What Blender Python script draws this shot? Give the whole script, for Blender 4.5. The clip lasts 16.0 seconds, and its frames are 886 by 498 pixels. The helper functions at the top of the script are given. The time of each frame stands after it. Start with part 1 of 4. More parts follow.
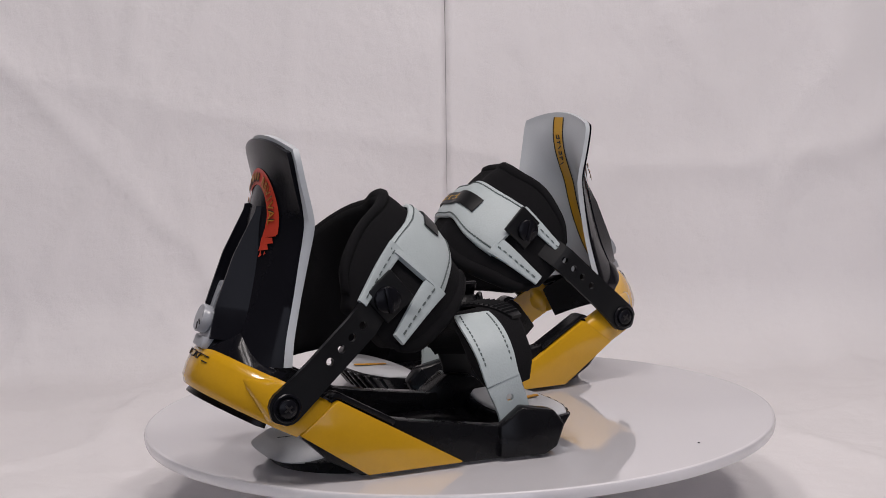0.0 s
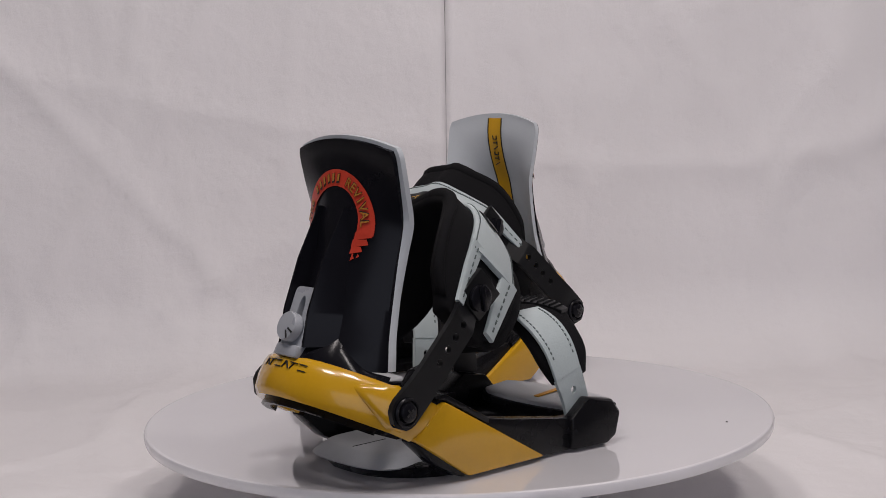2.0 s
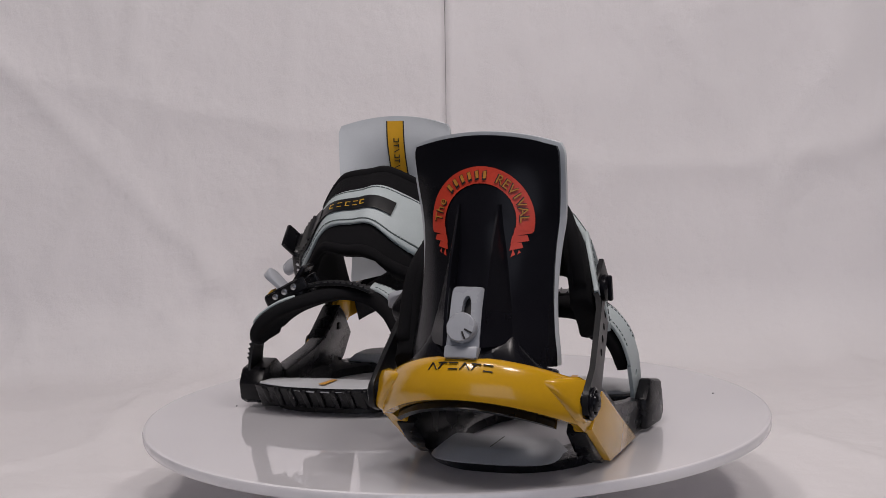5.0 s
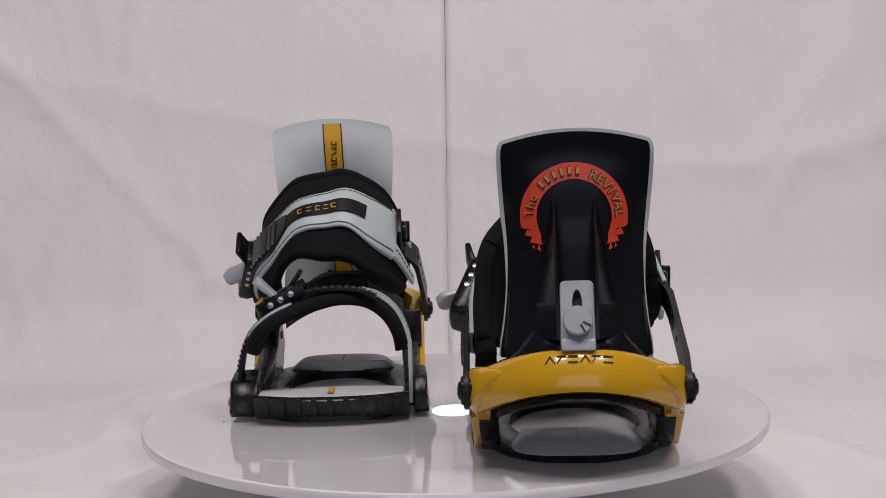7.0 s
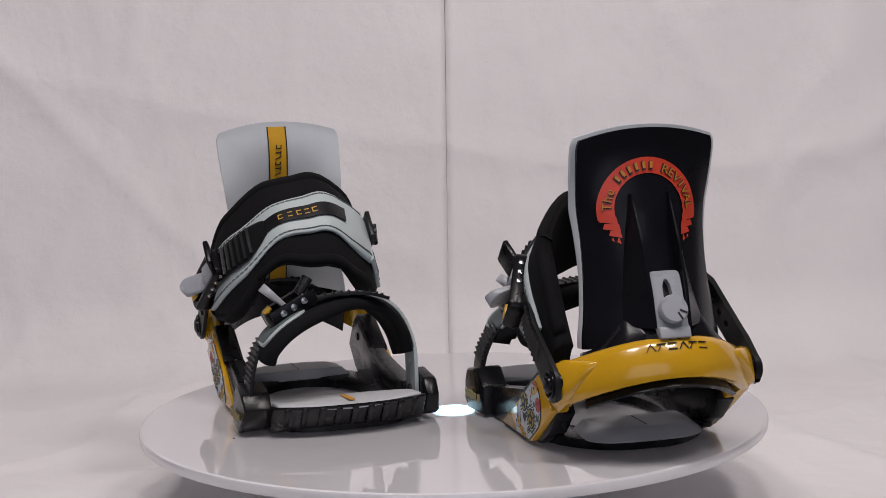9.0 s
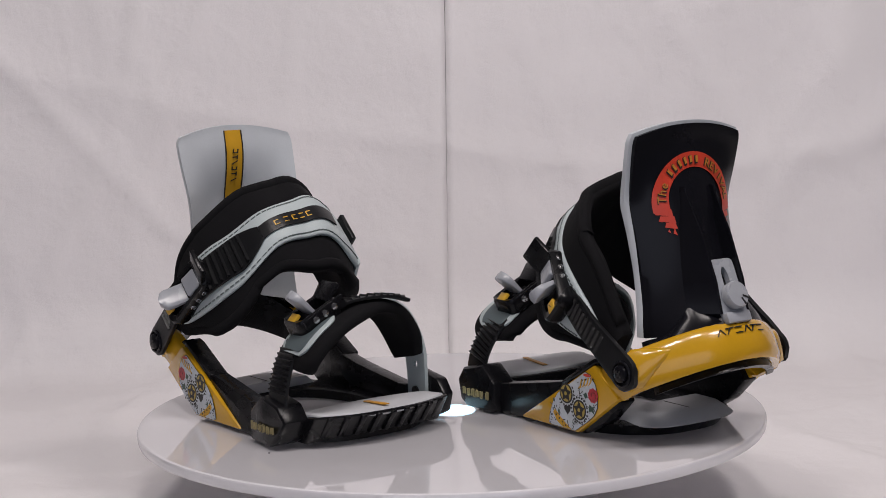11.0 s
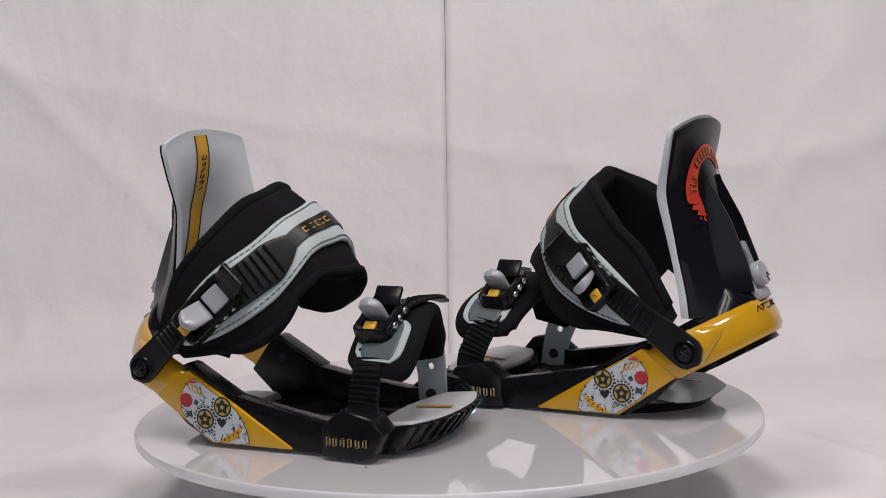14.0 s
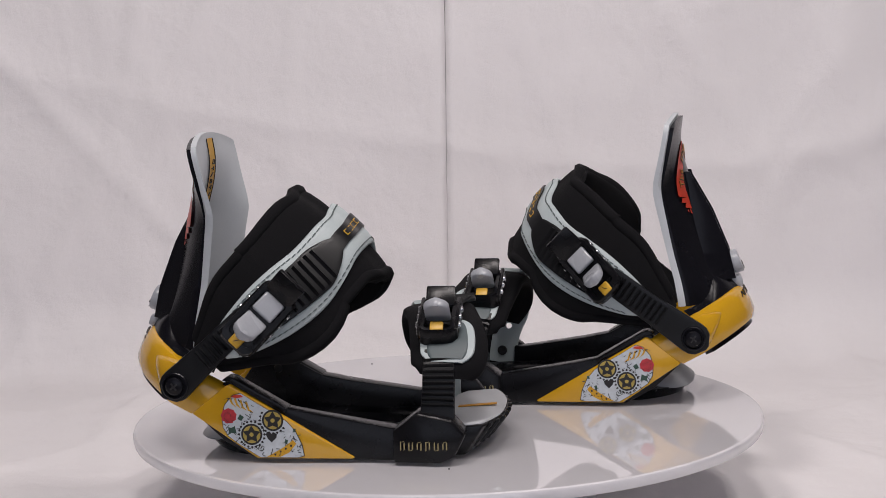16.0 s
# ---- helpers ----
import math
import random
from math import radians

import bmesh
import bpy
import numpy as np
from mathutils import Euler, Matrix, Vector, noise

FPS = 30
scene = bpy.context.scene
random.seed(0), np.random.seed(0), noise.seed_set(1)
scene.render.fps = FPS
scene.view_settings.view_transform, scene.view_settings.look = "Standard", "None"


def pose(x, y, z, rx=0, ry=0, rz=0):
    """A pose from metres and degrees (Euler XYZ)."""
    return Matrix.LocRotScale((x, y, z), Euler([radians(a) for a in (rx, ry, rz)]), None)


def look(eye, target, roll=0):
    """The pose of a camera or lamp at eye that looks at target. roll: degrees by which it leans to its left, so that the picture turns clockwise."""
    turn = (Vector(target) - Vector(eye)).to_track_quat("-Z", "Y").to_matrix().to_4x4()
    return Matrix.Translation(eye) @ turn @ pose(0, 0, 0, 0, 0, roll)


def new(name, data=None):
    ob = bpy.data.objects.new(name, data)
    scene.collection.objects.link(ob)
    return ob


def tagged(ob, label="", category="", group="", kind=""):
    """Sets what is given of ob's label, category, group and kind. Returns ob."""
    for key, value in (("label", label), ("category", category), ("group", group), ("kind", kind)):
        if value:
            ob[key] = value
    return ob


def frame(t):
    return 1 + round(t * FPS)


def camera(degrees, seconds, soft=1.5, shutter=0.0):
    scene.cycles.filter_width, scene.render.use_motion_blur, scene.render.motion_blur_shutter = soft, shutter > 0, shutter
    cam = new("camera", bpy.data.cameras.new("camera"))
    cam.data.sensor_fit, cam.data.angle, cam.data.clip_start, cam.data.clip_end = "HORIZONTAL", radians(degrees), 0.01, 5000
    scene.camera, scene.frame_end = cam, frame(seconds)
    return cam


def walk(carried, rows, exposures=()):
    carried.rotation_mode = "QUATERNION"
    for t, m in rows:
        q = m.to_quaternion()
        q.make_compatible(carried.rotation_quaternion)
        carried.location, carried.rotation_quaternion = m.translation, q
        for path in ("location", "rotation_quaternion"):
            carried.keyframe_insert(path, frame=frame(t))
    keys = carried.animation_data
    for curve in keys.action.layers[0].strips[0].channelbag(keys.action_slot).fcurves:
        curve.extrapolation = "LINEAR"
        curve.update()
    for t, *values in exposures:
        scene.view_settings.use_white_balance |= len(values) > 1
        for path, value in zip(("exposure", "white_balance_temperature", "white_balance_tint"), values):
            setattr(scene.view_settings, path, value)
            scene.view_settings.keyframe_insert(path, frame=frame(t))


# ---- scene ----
# ---- camera ----
cam = camera(32.05, 16.0, soft=0.75)
EYE = Vector((0, -1.2691, 0.2857))
AIM = EYE + Vector((-0.00382, 0.99316, -0.11673))
walk(cam, [(0, look(EYE, AIM, -1.614)), (16, look(EYE, AIM, -1.614))], exposures=[(0, -0.08), (2, -0.25), (3, -0.37), (3.5, -0.40), (5, -0.27), (7, -0.15), (9, -0.13), (11.5, -0.10), (12.5, -0.05), (14, -0.01), (16, 0.0)])

# ---- light ----
world = bpy.data.worlds.new("room_light")
scene.world = world
world.use_nodes = True
world.node_tree.nodes["Background"].inputs[0].default_value = (0.82, 0.84, 1.0, 1)
world.node_tree.nodes["Background"].inputs[1].default_value = 0.6


def area_lamp(name, eye, target, size, watts, colour):
    data = bpy.data.lights.new(name, "AREA")
    data.shape, data.size, data.energy, data.color = "DISK", size, watts, colour
    ob = new(name, data)
    ob.matrix_world = look(eye, target)
    return ob


# Unseen cool fill added behind the camera to brighten what faces it.
front_fill_light = bpy.data.lights.new("front_fill_light", "AREA")
front_fill_light.shape, front_fill_light.size, front_fill_light.size_y = "RECTANGLE", 3.7, 2.5
front_fill_light.energy, front_fill_light.color = 12.0, (0.78, 0.84, 1.0)
new("front_fill_light", front_fill_light).matrix_world = look((0, -4.30, 0.95), (0, 0, 0.5))
LAMPS = [((-0.44, -0.78, 1.62), 0.36, 10.6, (1.0, 0.915, 0.895)),
         ((0.10, -0.62, 1.70), 0.32, 9.4, (1.0, 0.92, 0.91)),
         ((0.75, -0.74, 1.62), 0.36, 11.1, (1.0, 0.915, 0.895))]
for eye, size, watts, colour in LAMPS:
    area_lamp("studio_lamp_light", eye, (0, 0.15, 0.1), size, watts, colour)


# ---- materials ----
def material(name, colour, rough=0.5, metal=0.0, spread=0.15, scale=40.0, bump=0.1, bump_scale=400.0,
             coat=0.0, spec=0.5, rough_spread=0.1, sheen=0.0, emission=0.0, transmission=0.0):
    """A surface with two scales of variation in its colour, uneven gloss and a fine relief."""
    m = bpy.data.materials.new(name)
    m.use_nodes = True
    nt = m.node_tree
    b = nt.nodes["Principled BSDF"]
    co = nt.nodes.new("ShaderNodeTexCoord")
    big, fine = nt.nodes.new("ShaderNodeTexNoise"), nt.nodes.new("ShaderNodeTexNoise")
    big.inputs["Scale"].default_value, big.inputs["Detail"].default_value = scale, 4
    fine.inputs["Scale"].default_value, fine.inputs["Detail"].default_value = bump_scale, 3
    nt.links.new(co.outputs["Object"], big.inputs["Vector"])
    nt.links.new(co.outputs["Object"], fine.inputs["Vector"])
    add = nt.nodes.new("ShaderNodeMix")
    add.inputs[0].default_value = 0.35
    nt.links.new(big.outputs[0], add.inputs[2])
    nt.links.new(fine.outputs[0], add.inputs[3])
    ramp = nt.nodes.new("ShaderNodeValToRGB")
    ramp.color_ramp.elements[0].position, ramp.color_ramp.elements[1].position = 0.3, 0.7
    ramp.color_ramp.elements[0].color = (*[c * (1 - spread) for c in colour], 1)
    ramp.color_ramp.elements[1].color = (*[min(1, c * (1 + spread)) for c in colour], 1)
    nt.links.new(add.outputs[0], ramp.inputs[0])
    nt.links.new(ramp.outputs[0], b.inputs["Base Color"])
    mr = nt.nodes.new("ShaderNodeMapRange")
    mr.inputs["To Min"].default_value = max(0.02, rough - rough_spread)
    mr.inputs["To Max"].default_value = min(1, rough + rough_spread)
    nt.links.new(big.outputs[0], mr.inputs["Value"])
    nt.links.new(mr.outputs[0], b.inputs["Roughness"])
    if bump:
        bp = nt.nodes.new("ShaderNodeBump")
        bp.inputs["Strength"].default_value, bp.inputs["Distance"].default_value = bump, 0.0006
        nt.links.new(fine.outputs[0], bp.inputs["Height"])
        nt.links.new(bp.outputs[0], b.inputs["Normal"])
    b.inputs["Metallic"].default_value = metal
    b.inputs["Coat Weight"].default_value = coat
    b.inputs["Coat Roughness"].default_value = 0.05
    b.inputs["Specular IOR Level"].default_value = spec
    b.inputs["Sheen Weight"].default_value = sheen
    b.inputs["Transmission Weight"].default_value = transmission
    if emission:
        b.inputs["Emission Color"].default_value = (*colour, 1)
        b.inputs["Emission Strength"].default_value = emission
    return m


BLACK = material("black_plastic", (0.0055, 0.0055, 0.0068), 0.27, spec=0.24, rough_spread=0.05, bump=0.12, bump_scale=900)
GLOSS = material("glossy_black_plastic", (0.006, 0.006, 0.0085), 0.24, spec=0.20, rough_spread=0.05, bump=0.02, bump_scale=500)
RUBBER = material("black_rubber", (0.0075, 0.0078, 0.009), 0.36, spec=0.26, bump=0.15, bump_scale=700)
FABRIC = material("black_padded_fabric", (0.0062, 0.0061, 0.0072), 0.95, bump=0.6, bump_scale=1400, spec=0.15, sheen=0.0)
PALE = material("pale_grey_plastic", (0.50, 0.53, 0.56), 0.42, spread=0.05, bump=0.06, bump_scale=700)
LEATHER = material("pale_grey_leather", (0.41, 0.465, 0.475), 0.5, spread=0.06, bump=0.35, bump_scale=650)
DIMGREY = material("dim_grey_leather", (0.075, 0.098, 0.105), 0.5, spread=0.08, bump=0.35, bump_scale=650)
PADGREY = material("grey_rubber_pad", (0.44, 0.45, 0.47), 0.5, spread=0.08, bump=0.25, bump_scale=800)
SILVER = material("silver_grey_plastic", (0.34, 0.355, 0.385), 0.28, spread=0.05, bump=0.05)
YELLOW = material("yellow_lacquer", (0.56, 0.305, 0.010), 0.22, spread=0.05, bump=0.02, coat=0.6, rough_spread=0.05)
LETTER_GOLD = material("dull_gold_print", (0.40, 0.17, 0.025), 0.4, spread=0.2, bump=0.0)
GOLD = material("gold_print", (0.62, 0.36, 0.03), 0.4, spread=0.12, bump=0.05)
STRIPE = material("yellow_stripe_print", (0.56, 0.30, 0.012), 0.45, spread=0.06, bump=0.05)
RED = material("red_print", (0.52, 0.045, 0.022), 0.35, spread=0.12, bump=0.03)
INK = material("black_ink", (0.012, 0.011, 0.012), 0.5, bump=0.0)
BONE = material("white_print", (0.50, 0.54, 0.58), 0.35, spread=0.10, scale=300, bump=0.02)
STEEL = material("steel", (0.55, 0.56, 0.58), 0.25, metal=1.0, spread=0.05, bump=0.03)
ORANGE = material("dull_orange_print", (0.52, 0.25, 0.03), 0.5, spread=0.15, bump=0.1)
STITCH = material("dark_thread", (0.10, 0.12, 0.12), 0.9, bump=0.4)
ACRYLIC = material("white_acrylic", (0.82, 0.81, 0.84), 0.05, spread=0.02, scale=12, rough_spread=0.01, bump=0.0, spec=0.8, coat=1.0)
ACRYLIC.node_tree.nodes["Principled BSDF"].inputs["Coat Roughness"].default_value = 0.015
ACRYLIC.node_tree.nodes["Principled BSDF"].inputs["Coat IOR"].default_value = 1.58
def let_light_through(m, share):
    """Mixes a translucent share into a surface."""
    nt = m.node_tree
    b, out = nt.nodes["Principled BSDF"], nt.nodes["Material Output"]
    tr, mix = nt.nodes.new("ShaderNodeBsdfTranslucent"), nt.nodes.new("ShaderNodeMixShader")
    tr.inputs["Color"].default_value = (0.95, 0.95, 0.97, 1)
    mix.inputs[0].default_value = share
    nt.links.new(b.outputs[0], mix.inputs[1])
    nt.links.new(tr.outputs[0], mix.inputs[2])
    nt.links.new(mix.outputs[0], out.inputs["Surface"])


let_light_through(ACRYLIC, 0.20)
EDGE = material("acrylic_edge", (0.52, 0.52, 0.51), 0.12, spread=0.04, bump=0.02)
LED = material("cool_white_light", (0.55, 0.84, 1.0), 0.3, emission=2.3, bump=0.0, spread=0.0)
def add_creases(m):
    """Soft wrinkles and mottling over the weave of a cloth."""
    nt = m.node_tree
    b = nt.nodes["Principled BSDF"]
    co = nt.nodes.new("ShaderNodeTexCoord")
    wr = nt.nodes.new("ShaderNodeTexNoise")
    wr.noise_type, wr.inputs["Scale"].default_value, wr.inputs["Detail"].default_value = "RIDGED_MULTIFRACTAL", 2.3, 5
    wr.inputs["Distortion"].default_value, wr.inputs["Roughness"].default_value = 0.7, 0.45
    soft = nt.nodes.new("ShaderNodeTexNoise")
    soft.inputs["Scale"].default_value, soft.inputs["Detail"].default_value = 34, 5
    nt.links.new(co.outputs["Object"], wr.inputs["Vector"])
    nt.links.new(co.outputs["Object"], soft.inputs["Vector"])
    fold = nt.nodes.new("ShaderNodeTexVoronoi")
    fold.feature, fold.inputs["Scale"].default_value = "DISTANCE_TO_EDGE", 4.2
    warp = nt.nodes.new("ShaderNodeVectorMath")
    warp.operation = "MULTIPLY_ADD"
    warp.inputs[1].default_value = (0.05, 0.05, 0.05)
    nt.links.new(wr.outputs[1], warp.inputs[0])
    nt.links.new(co.outputs["Object"], warp.inputs[2])
    nt.links.new(warp.outputs[0], fold.inputs["Vector"])
    crease = nt.nodes.new("ShaderNodeMapRange")
    crease.interpolation_type = "SMOOTHSTEP"
    crease.inputs["From Max"].default_value, crease.inputs["To Min"].default_value, crease.inputs["To Max"].default_value = 0.06, 1, 0
    nt.links.new(fold.outputs["Distance"], crease.inputs["Value"])
    last = b.inputs["Normal"].links[0].from_node
    for tex, strength, distance in ((wr, 0.21, 0.012), (soft, 0.65, 0.004), (crease, 0.13, 0.004)):
        bp = nt.nodes.new("ShaderNodeBump")
        bp.inputs["Strength"].default_value, bp.inputs["Distance"].default_value = strength, distance
        nt.links.new(tex.outputs[0], bp.inputs["Height"])
        nt.links.new(last.outputs[0], bp.inputs["Normal"])
        last = bp
    nt.links.new(last.outputs[0], b.inputs["Normal"])


CLOTH = material("white_cloth", (0.74, 0.72, 0.73), 0.92, spread=0.025, scale=7, bump=0.5, bump_scale=900, spec=0.2)
add_creases(CLOTH)
# kept dim so that the added room throws little light back
WALL = material("dim_wall_paint", (0.22, 0.21, 0.21), 0.9, spread=0.04, scale=3, bump=0.2)
# shade of the narrow seam gap, put into the colour of the wall behind
DARK = material("dark_gap", (0.06, 0.055, 0.055), 0.9, bump=0.2)

# ---- mesh helpers ----
SIDE = [1]
LEAN = [0.0, 0.0]


BEND = [None]


def station(values, y):
    """A value given at five stations across the foot, from the plain side to the buckle side, eased between them."""
    f = max(0.0, min(4.0, (y + 0.06) / 0.03))
    i = min(3, int(f))
    u = f - i
    u = u * u * (3 - 2 * u)
    return values[i] * (1 - u) + values[i + 1] * u


def bent(co):
    """Sets a strap point about the heel bolts: turned (degrees), slid out (metres), its upper and lower half widened."""
    turn, slide, upper, lower = BEND[0]
    x, z = co.x, co.z - 0.059
    r, mid = math.hypot(x, z), radians(42)
    th = math.atan2(z, x) - mid
    th = th * (1 + station(upper if th > 0 else lower, co.y)) + radians(station(turn, co.y)) + mid
    r += station(slide, co.y) * min(1, r / 0.08)
    return Vector((r * math.cos(th), co.y, 0.059 + r * math.sin(th)))


def finish(bm, mirror=True):
    if BEND[0]:
        for v in bm.verts:
            v.co = bent(v.co)
    if mirror and SIDE[0] < 0:
        for v in bm.verts:
            v.co.y = -v.co.y
    bmesh.ops.recalc_face_normals(bm, faces=bm.faces[:])


def mesh_of(name, bm, mat, smooth=40):
    me = bpy.data.meshes.new(name)
    bm.to_mesh(me)
    bm.free()
    me.materials.append(mat)
    me.polygons.foreach_set("use_smooth", [True] * len(me.polygons))
    me.set_sharp_from_angle(angle=radians(smooth))
    return me


def part(name, bm, mat, parent, label="", mirror=True, smooth=40):
    finish(bm, mirror)
    ob = new(name, mesh_of(name, bm, mat, smooth))
    ob.parent = parent
    if label:
        ob["label"] = label
    return ob


def loft(rings, bm=None, cap=True, loop=False):
    """Skins closed rings of equal count into one solid."""
    bm = bm or bmesh.new()
    vs = [[bm.verts.new(p) for p in r] for r in rings]
    n = len(vs[0])
    for a, b in zip(vs, vs[1:] + ([vs[0]] if loop else [])):
        for i in range(n):
            bm.faces.new((a[i], a[(i + 1) % n], b[(i + 1) % n], b[i]))
    if cap and not loop:
        bm.faces.new(vs[0][::-1])
        bm.faces.new(vs[-1])
    return bm


def smooth_path(pts, n):
    """A smooth curve (Catmull-Rom) through rows of numbers, n samples."""
    P = np.array(pts, float)
    P = np.vstack([2 * P[0] - P[1], P, 2 * P[-1] - P[-2]])
    out = []
    m = len(P) - 3
    for k in range(n):
        u = k / (n - 1) * m
        i = min(int(u), m - 1)
        f = u - i
        a, b, c, d = P[i:i + 4]
        out.append(0.5 * (2 * b + (c - a) * f + (2 * a - 5 * b + 4 * c - d) * f * f + (3 * b - a - 3 * c + d) * f ** 3))
    return np.array(out)


def strap_frames(rows, n, wdir):
    """Rows of (x, y, z, halfwidth) to a list of (centre, width dir, normal, halfwidth); normals point away from the foot."""
    S = smooth_path(rows, n)
    out = []
    for k in range(n):
        c = Vector(S[k][:3])
        t = Vector(S[min(k + 1, n - 1)][:3]) - Vector(S[max(k - 1, 0)][:3])
        t.normalize()
        w = Vector(wdir)
        w = (w - w.dot(t) * t).normalized()
        nrm = w.cross(t).normalized()
        out.append((c, w, nrm, S[k][3]))
    mid = sum((f[0] for f in out), Vector()) / n
    if sum((f[0] - mid).dot(f[2]) for f in out) < 0:
        out = [(c, w, -q, h) for c, w, q, h in out]
    return out


def band(frames, thick, lift=0.0, seg=16, power=0.45, crown=0.0, wshift=0.0, wscale=1.0):
    """A strap with a rounded cross-section along frames; lift moves it off, crown bows its section."""
    rings = []
    for c, w, q, h in frames:
        h = h * wscale
        r = []
        for i in range(seg):
            a = 2 * math.pi * i / seg
            ca, sa = math.cos(a), math.sin(a)
            u = h * math.copysign(abs(ca) ** power, ca)
            v = thick / 2 * math.copysign(abs(sa) ** power, sa)
            r.append(c + w * (u + wshift) + q * (v + lift + crown * (1 - (u / max(h, 1e-6)) ** 2)))
        rings.append(r)
    return loft(rings)


def prism(poly, lo, hi, plane="xz", bevel=0.0012, seg=2):
    """A plate from an outline, between two depths, with rounded edges."""
    bm = bmesh.new()
    put = {"xz": lambda a, b, d: (a, d, b), "yz": lambda a, b, d: (d, a, b), "xy": lambda a, b, d: (a, b, d)}[plane]
    A = [bm.verts.new(put(a, b, lo)) for a, b in poly]
    B = [bm.verts.new(put(a, b, hi)) for a, b in poly]
    n = len(A)
    bm.faces.new(A[::-1])
    bm.faces.new(B)
    for i in range(n):
        bm.faces.new((A[i], A[(i + 1) % n], B[(i + 1) % n], B[i]))
    bmesh.ops.recalc_face_normals(bm, faces=bm.faces[:])
    if bevel:
        bmesh.ops.bevel(bm, geom=bm.edges[:], offset=bevel, segments=seg, affect="EDGES", profile=0.5, clamp_overlap=True)
    return bm


def block(size, m, bevel=0.0015, seg=2):
    bm = bmesh.new()
    bmesh.ops.create_cube(bm, size=1)
    for v in bm.verts:
        v.co = Vector((v.co.x * size[0], v.co.y * size[1], v.co.z * size[2]))
    if bevel:
        bmesh.ops.bevel(bm, geom=bm.edges[:], offset=bevel, segments=seg, affect="EDGES", profile=0.5, clamp_overlap=True)
    bm.transform(m)
    return bm


def turned(profile, m, seg=28):
    """A turned solid from rows of (radius, height) about z, placed by m."""
    rings = [[Vector((r * math.cos(2 * math.pi * i / seg), r * math.sin(2 * math.pi * i / seg), h)) for i in range(seg)]
             for r, h in profile]
    bm = loft(rings)
    bm.transform(m)
    return bm


def axes(origin, x, y, z):
    m = Matrix((x, y, z)).transposed().to_4x4()
    m.translation = origin
    return m


def rounded(w, h, r, seg=4):
    """A rounded rectangle's outline, centred."""
    out = []
    for cx, cy, a0 in ((w / 2 - r, h / 2 - r, 0), (-w / 2 + r, h / 2 - r, 90), (-w / 2 + r, -h / 2 + r, 180), (w / 2 - r, -h / 2 + r, 270)):
        for k in range(seg + 1):
            a = radians(a0 + 90 * k / seg)
            out.append((cx + r * math.cos(a), cy + r * math.sin(a)))
    return out


def flat(poly, m, thick=0.0006):
    """A thin printed patch, slightly proud, placed by m (outline in its x, y)."""
    bm = prism(poly, 0, thick, "xy", 0)
    bm.transform(m)
    return bm


def joined(bms):
    out = bmesh.new()
    for b in bms:
        me = bpy.data.meshes.new("tmp")
        b.to_mesh(me)
        b.free()
        out.from_mesh(me)
        bpy.data.meshes.remove(me)
    return out


def glyph(char, size, m, depth=0.0004):
    """A letter of the built-in font as a bmesh, centred on its width, placed by m."""
    cu = bpy.data.curves.new("letter", "FONT")
    cu.body, cu.size, cu.extrude, cu.align_x = char, size, depth, "CENTER"
    ob = bpy.data.objects.new("letter", cu)
    scene.collection.objects.link(ob)
    dg = bpy.context.evaluated_depsgraph_get()
    me = bpy.data.meshes.new_from_object(ob.evaluated_get(dg))
    bm = bmesh.new()
    bm.from_mesh(me)
    bpy.data.meshes.remove(me)
    bpy.data.objects.remove(ob)
    bpy.data.curves.remove(cu)
    bm.transform(m)
    return bm


def word_bars(width, height, m, count=6):
    """A wordmark as a row of plain slanted bars."""
    bms = []
    step = width / count
    for k in range(count):
        x0, w = -width / 2 + k * step, step * (0.74 if k % 2 else 0.62)
        t = height * 0.17
        s = height * 0.22
        if k % 3 == 0:
            bms.append(flat([(x0, -height / 2), (x0 + t, -height / 2), (x0 + w, height / 2), (x0 + w - t, height / 2)], m))
        elif k % 3 == 1:
            bms.append(flat([(x0, height / 2 - t), (x0 + w, height / 2 - t), (x0 + w, height / 2), (x0, height / 2)], m))
            bms.append(flat([(x0 + w * 0.4, -height / 2), (x0 + w * 0.4 + t, -height / 2), (x0 + w * 0.4 + t, height / 2 - t), (x0 + w * 0.4, height / 2 - t)], m))
        else:
            bms.append(flat([(x0, -height / 2), (x0 + w, -height / 2), (x0 + w + s * 0.3, -height / 2 + t), (x0, -height / 2 + t)], m))
            bms.append(flat([(x0, height / 2 - t), (x0 + w, height / 2 - t), (x0 + w, height / 2), (x0, height / 2)], m))
            bms.append(flat([(x0, -height / 2 + t), (x0 + t, -height / 2 + t), (x0 + t, height / 2 - t), (x0, height / 2 - t)], m))
    return joined(bms)


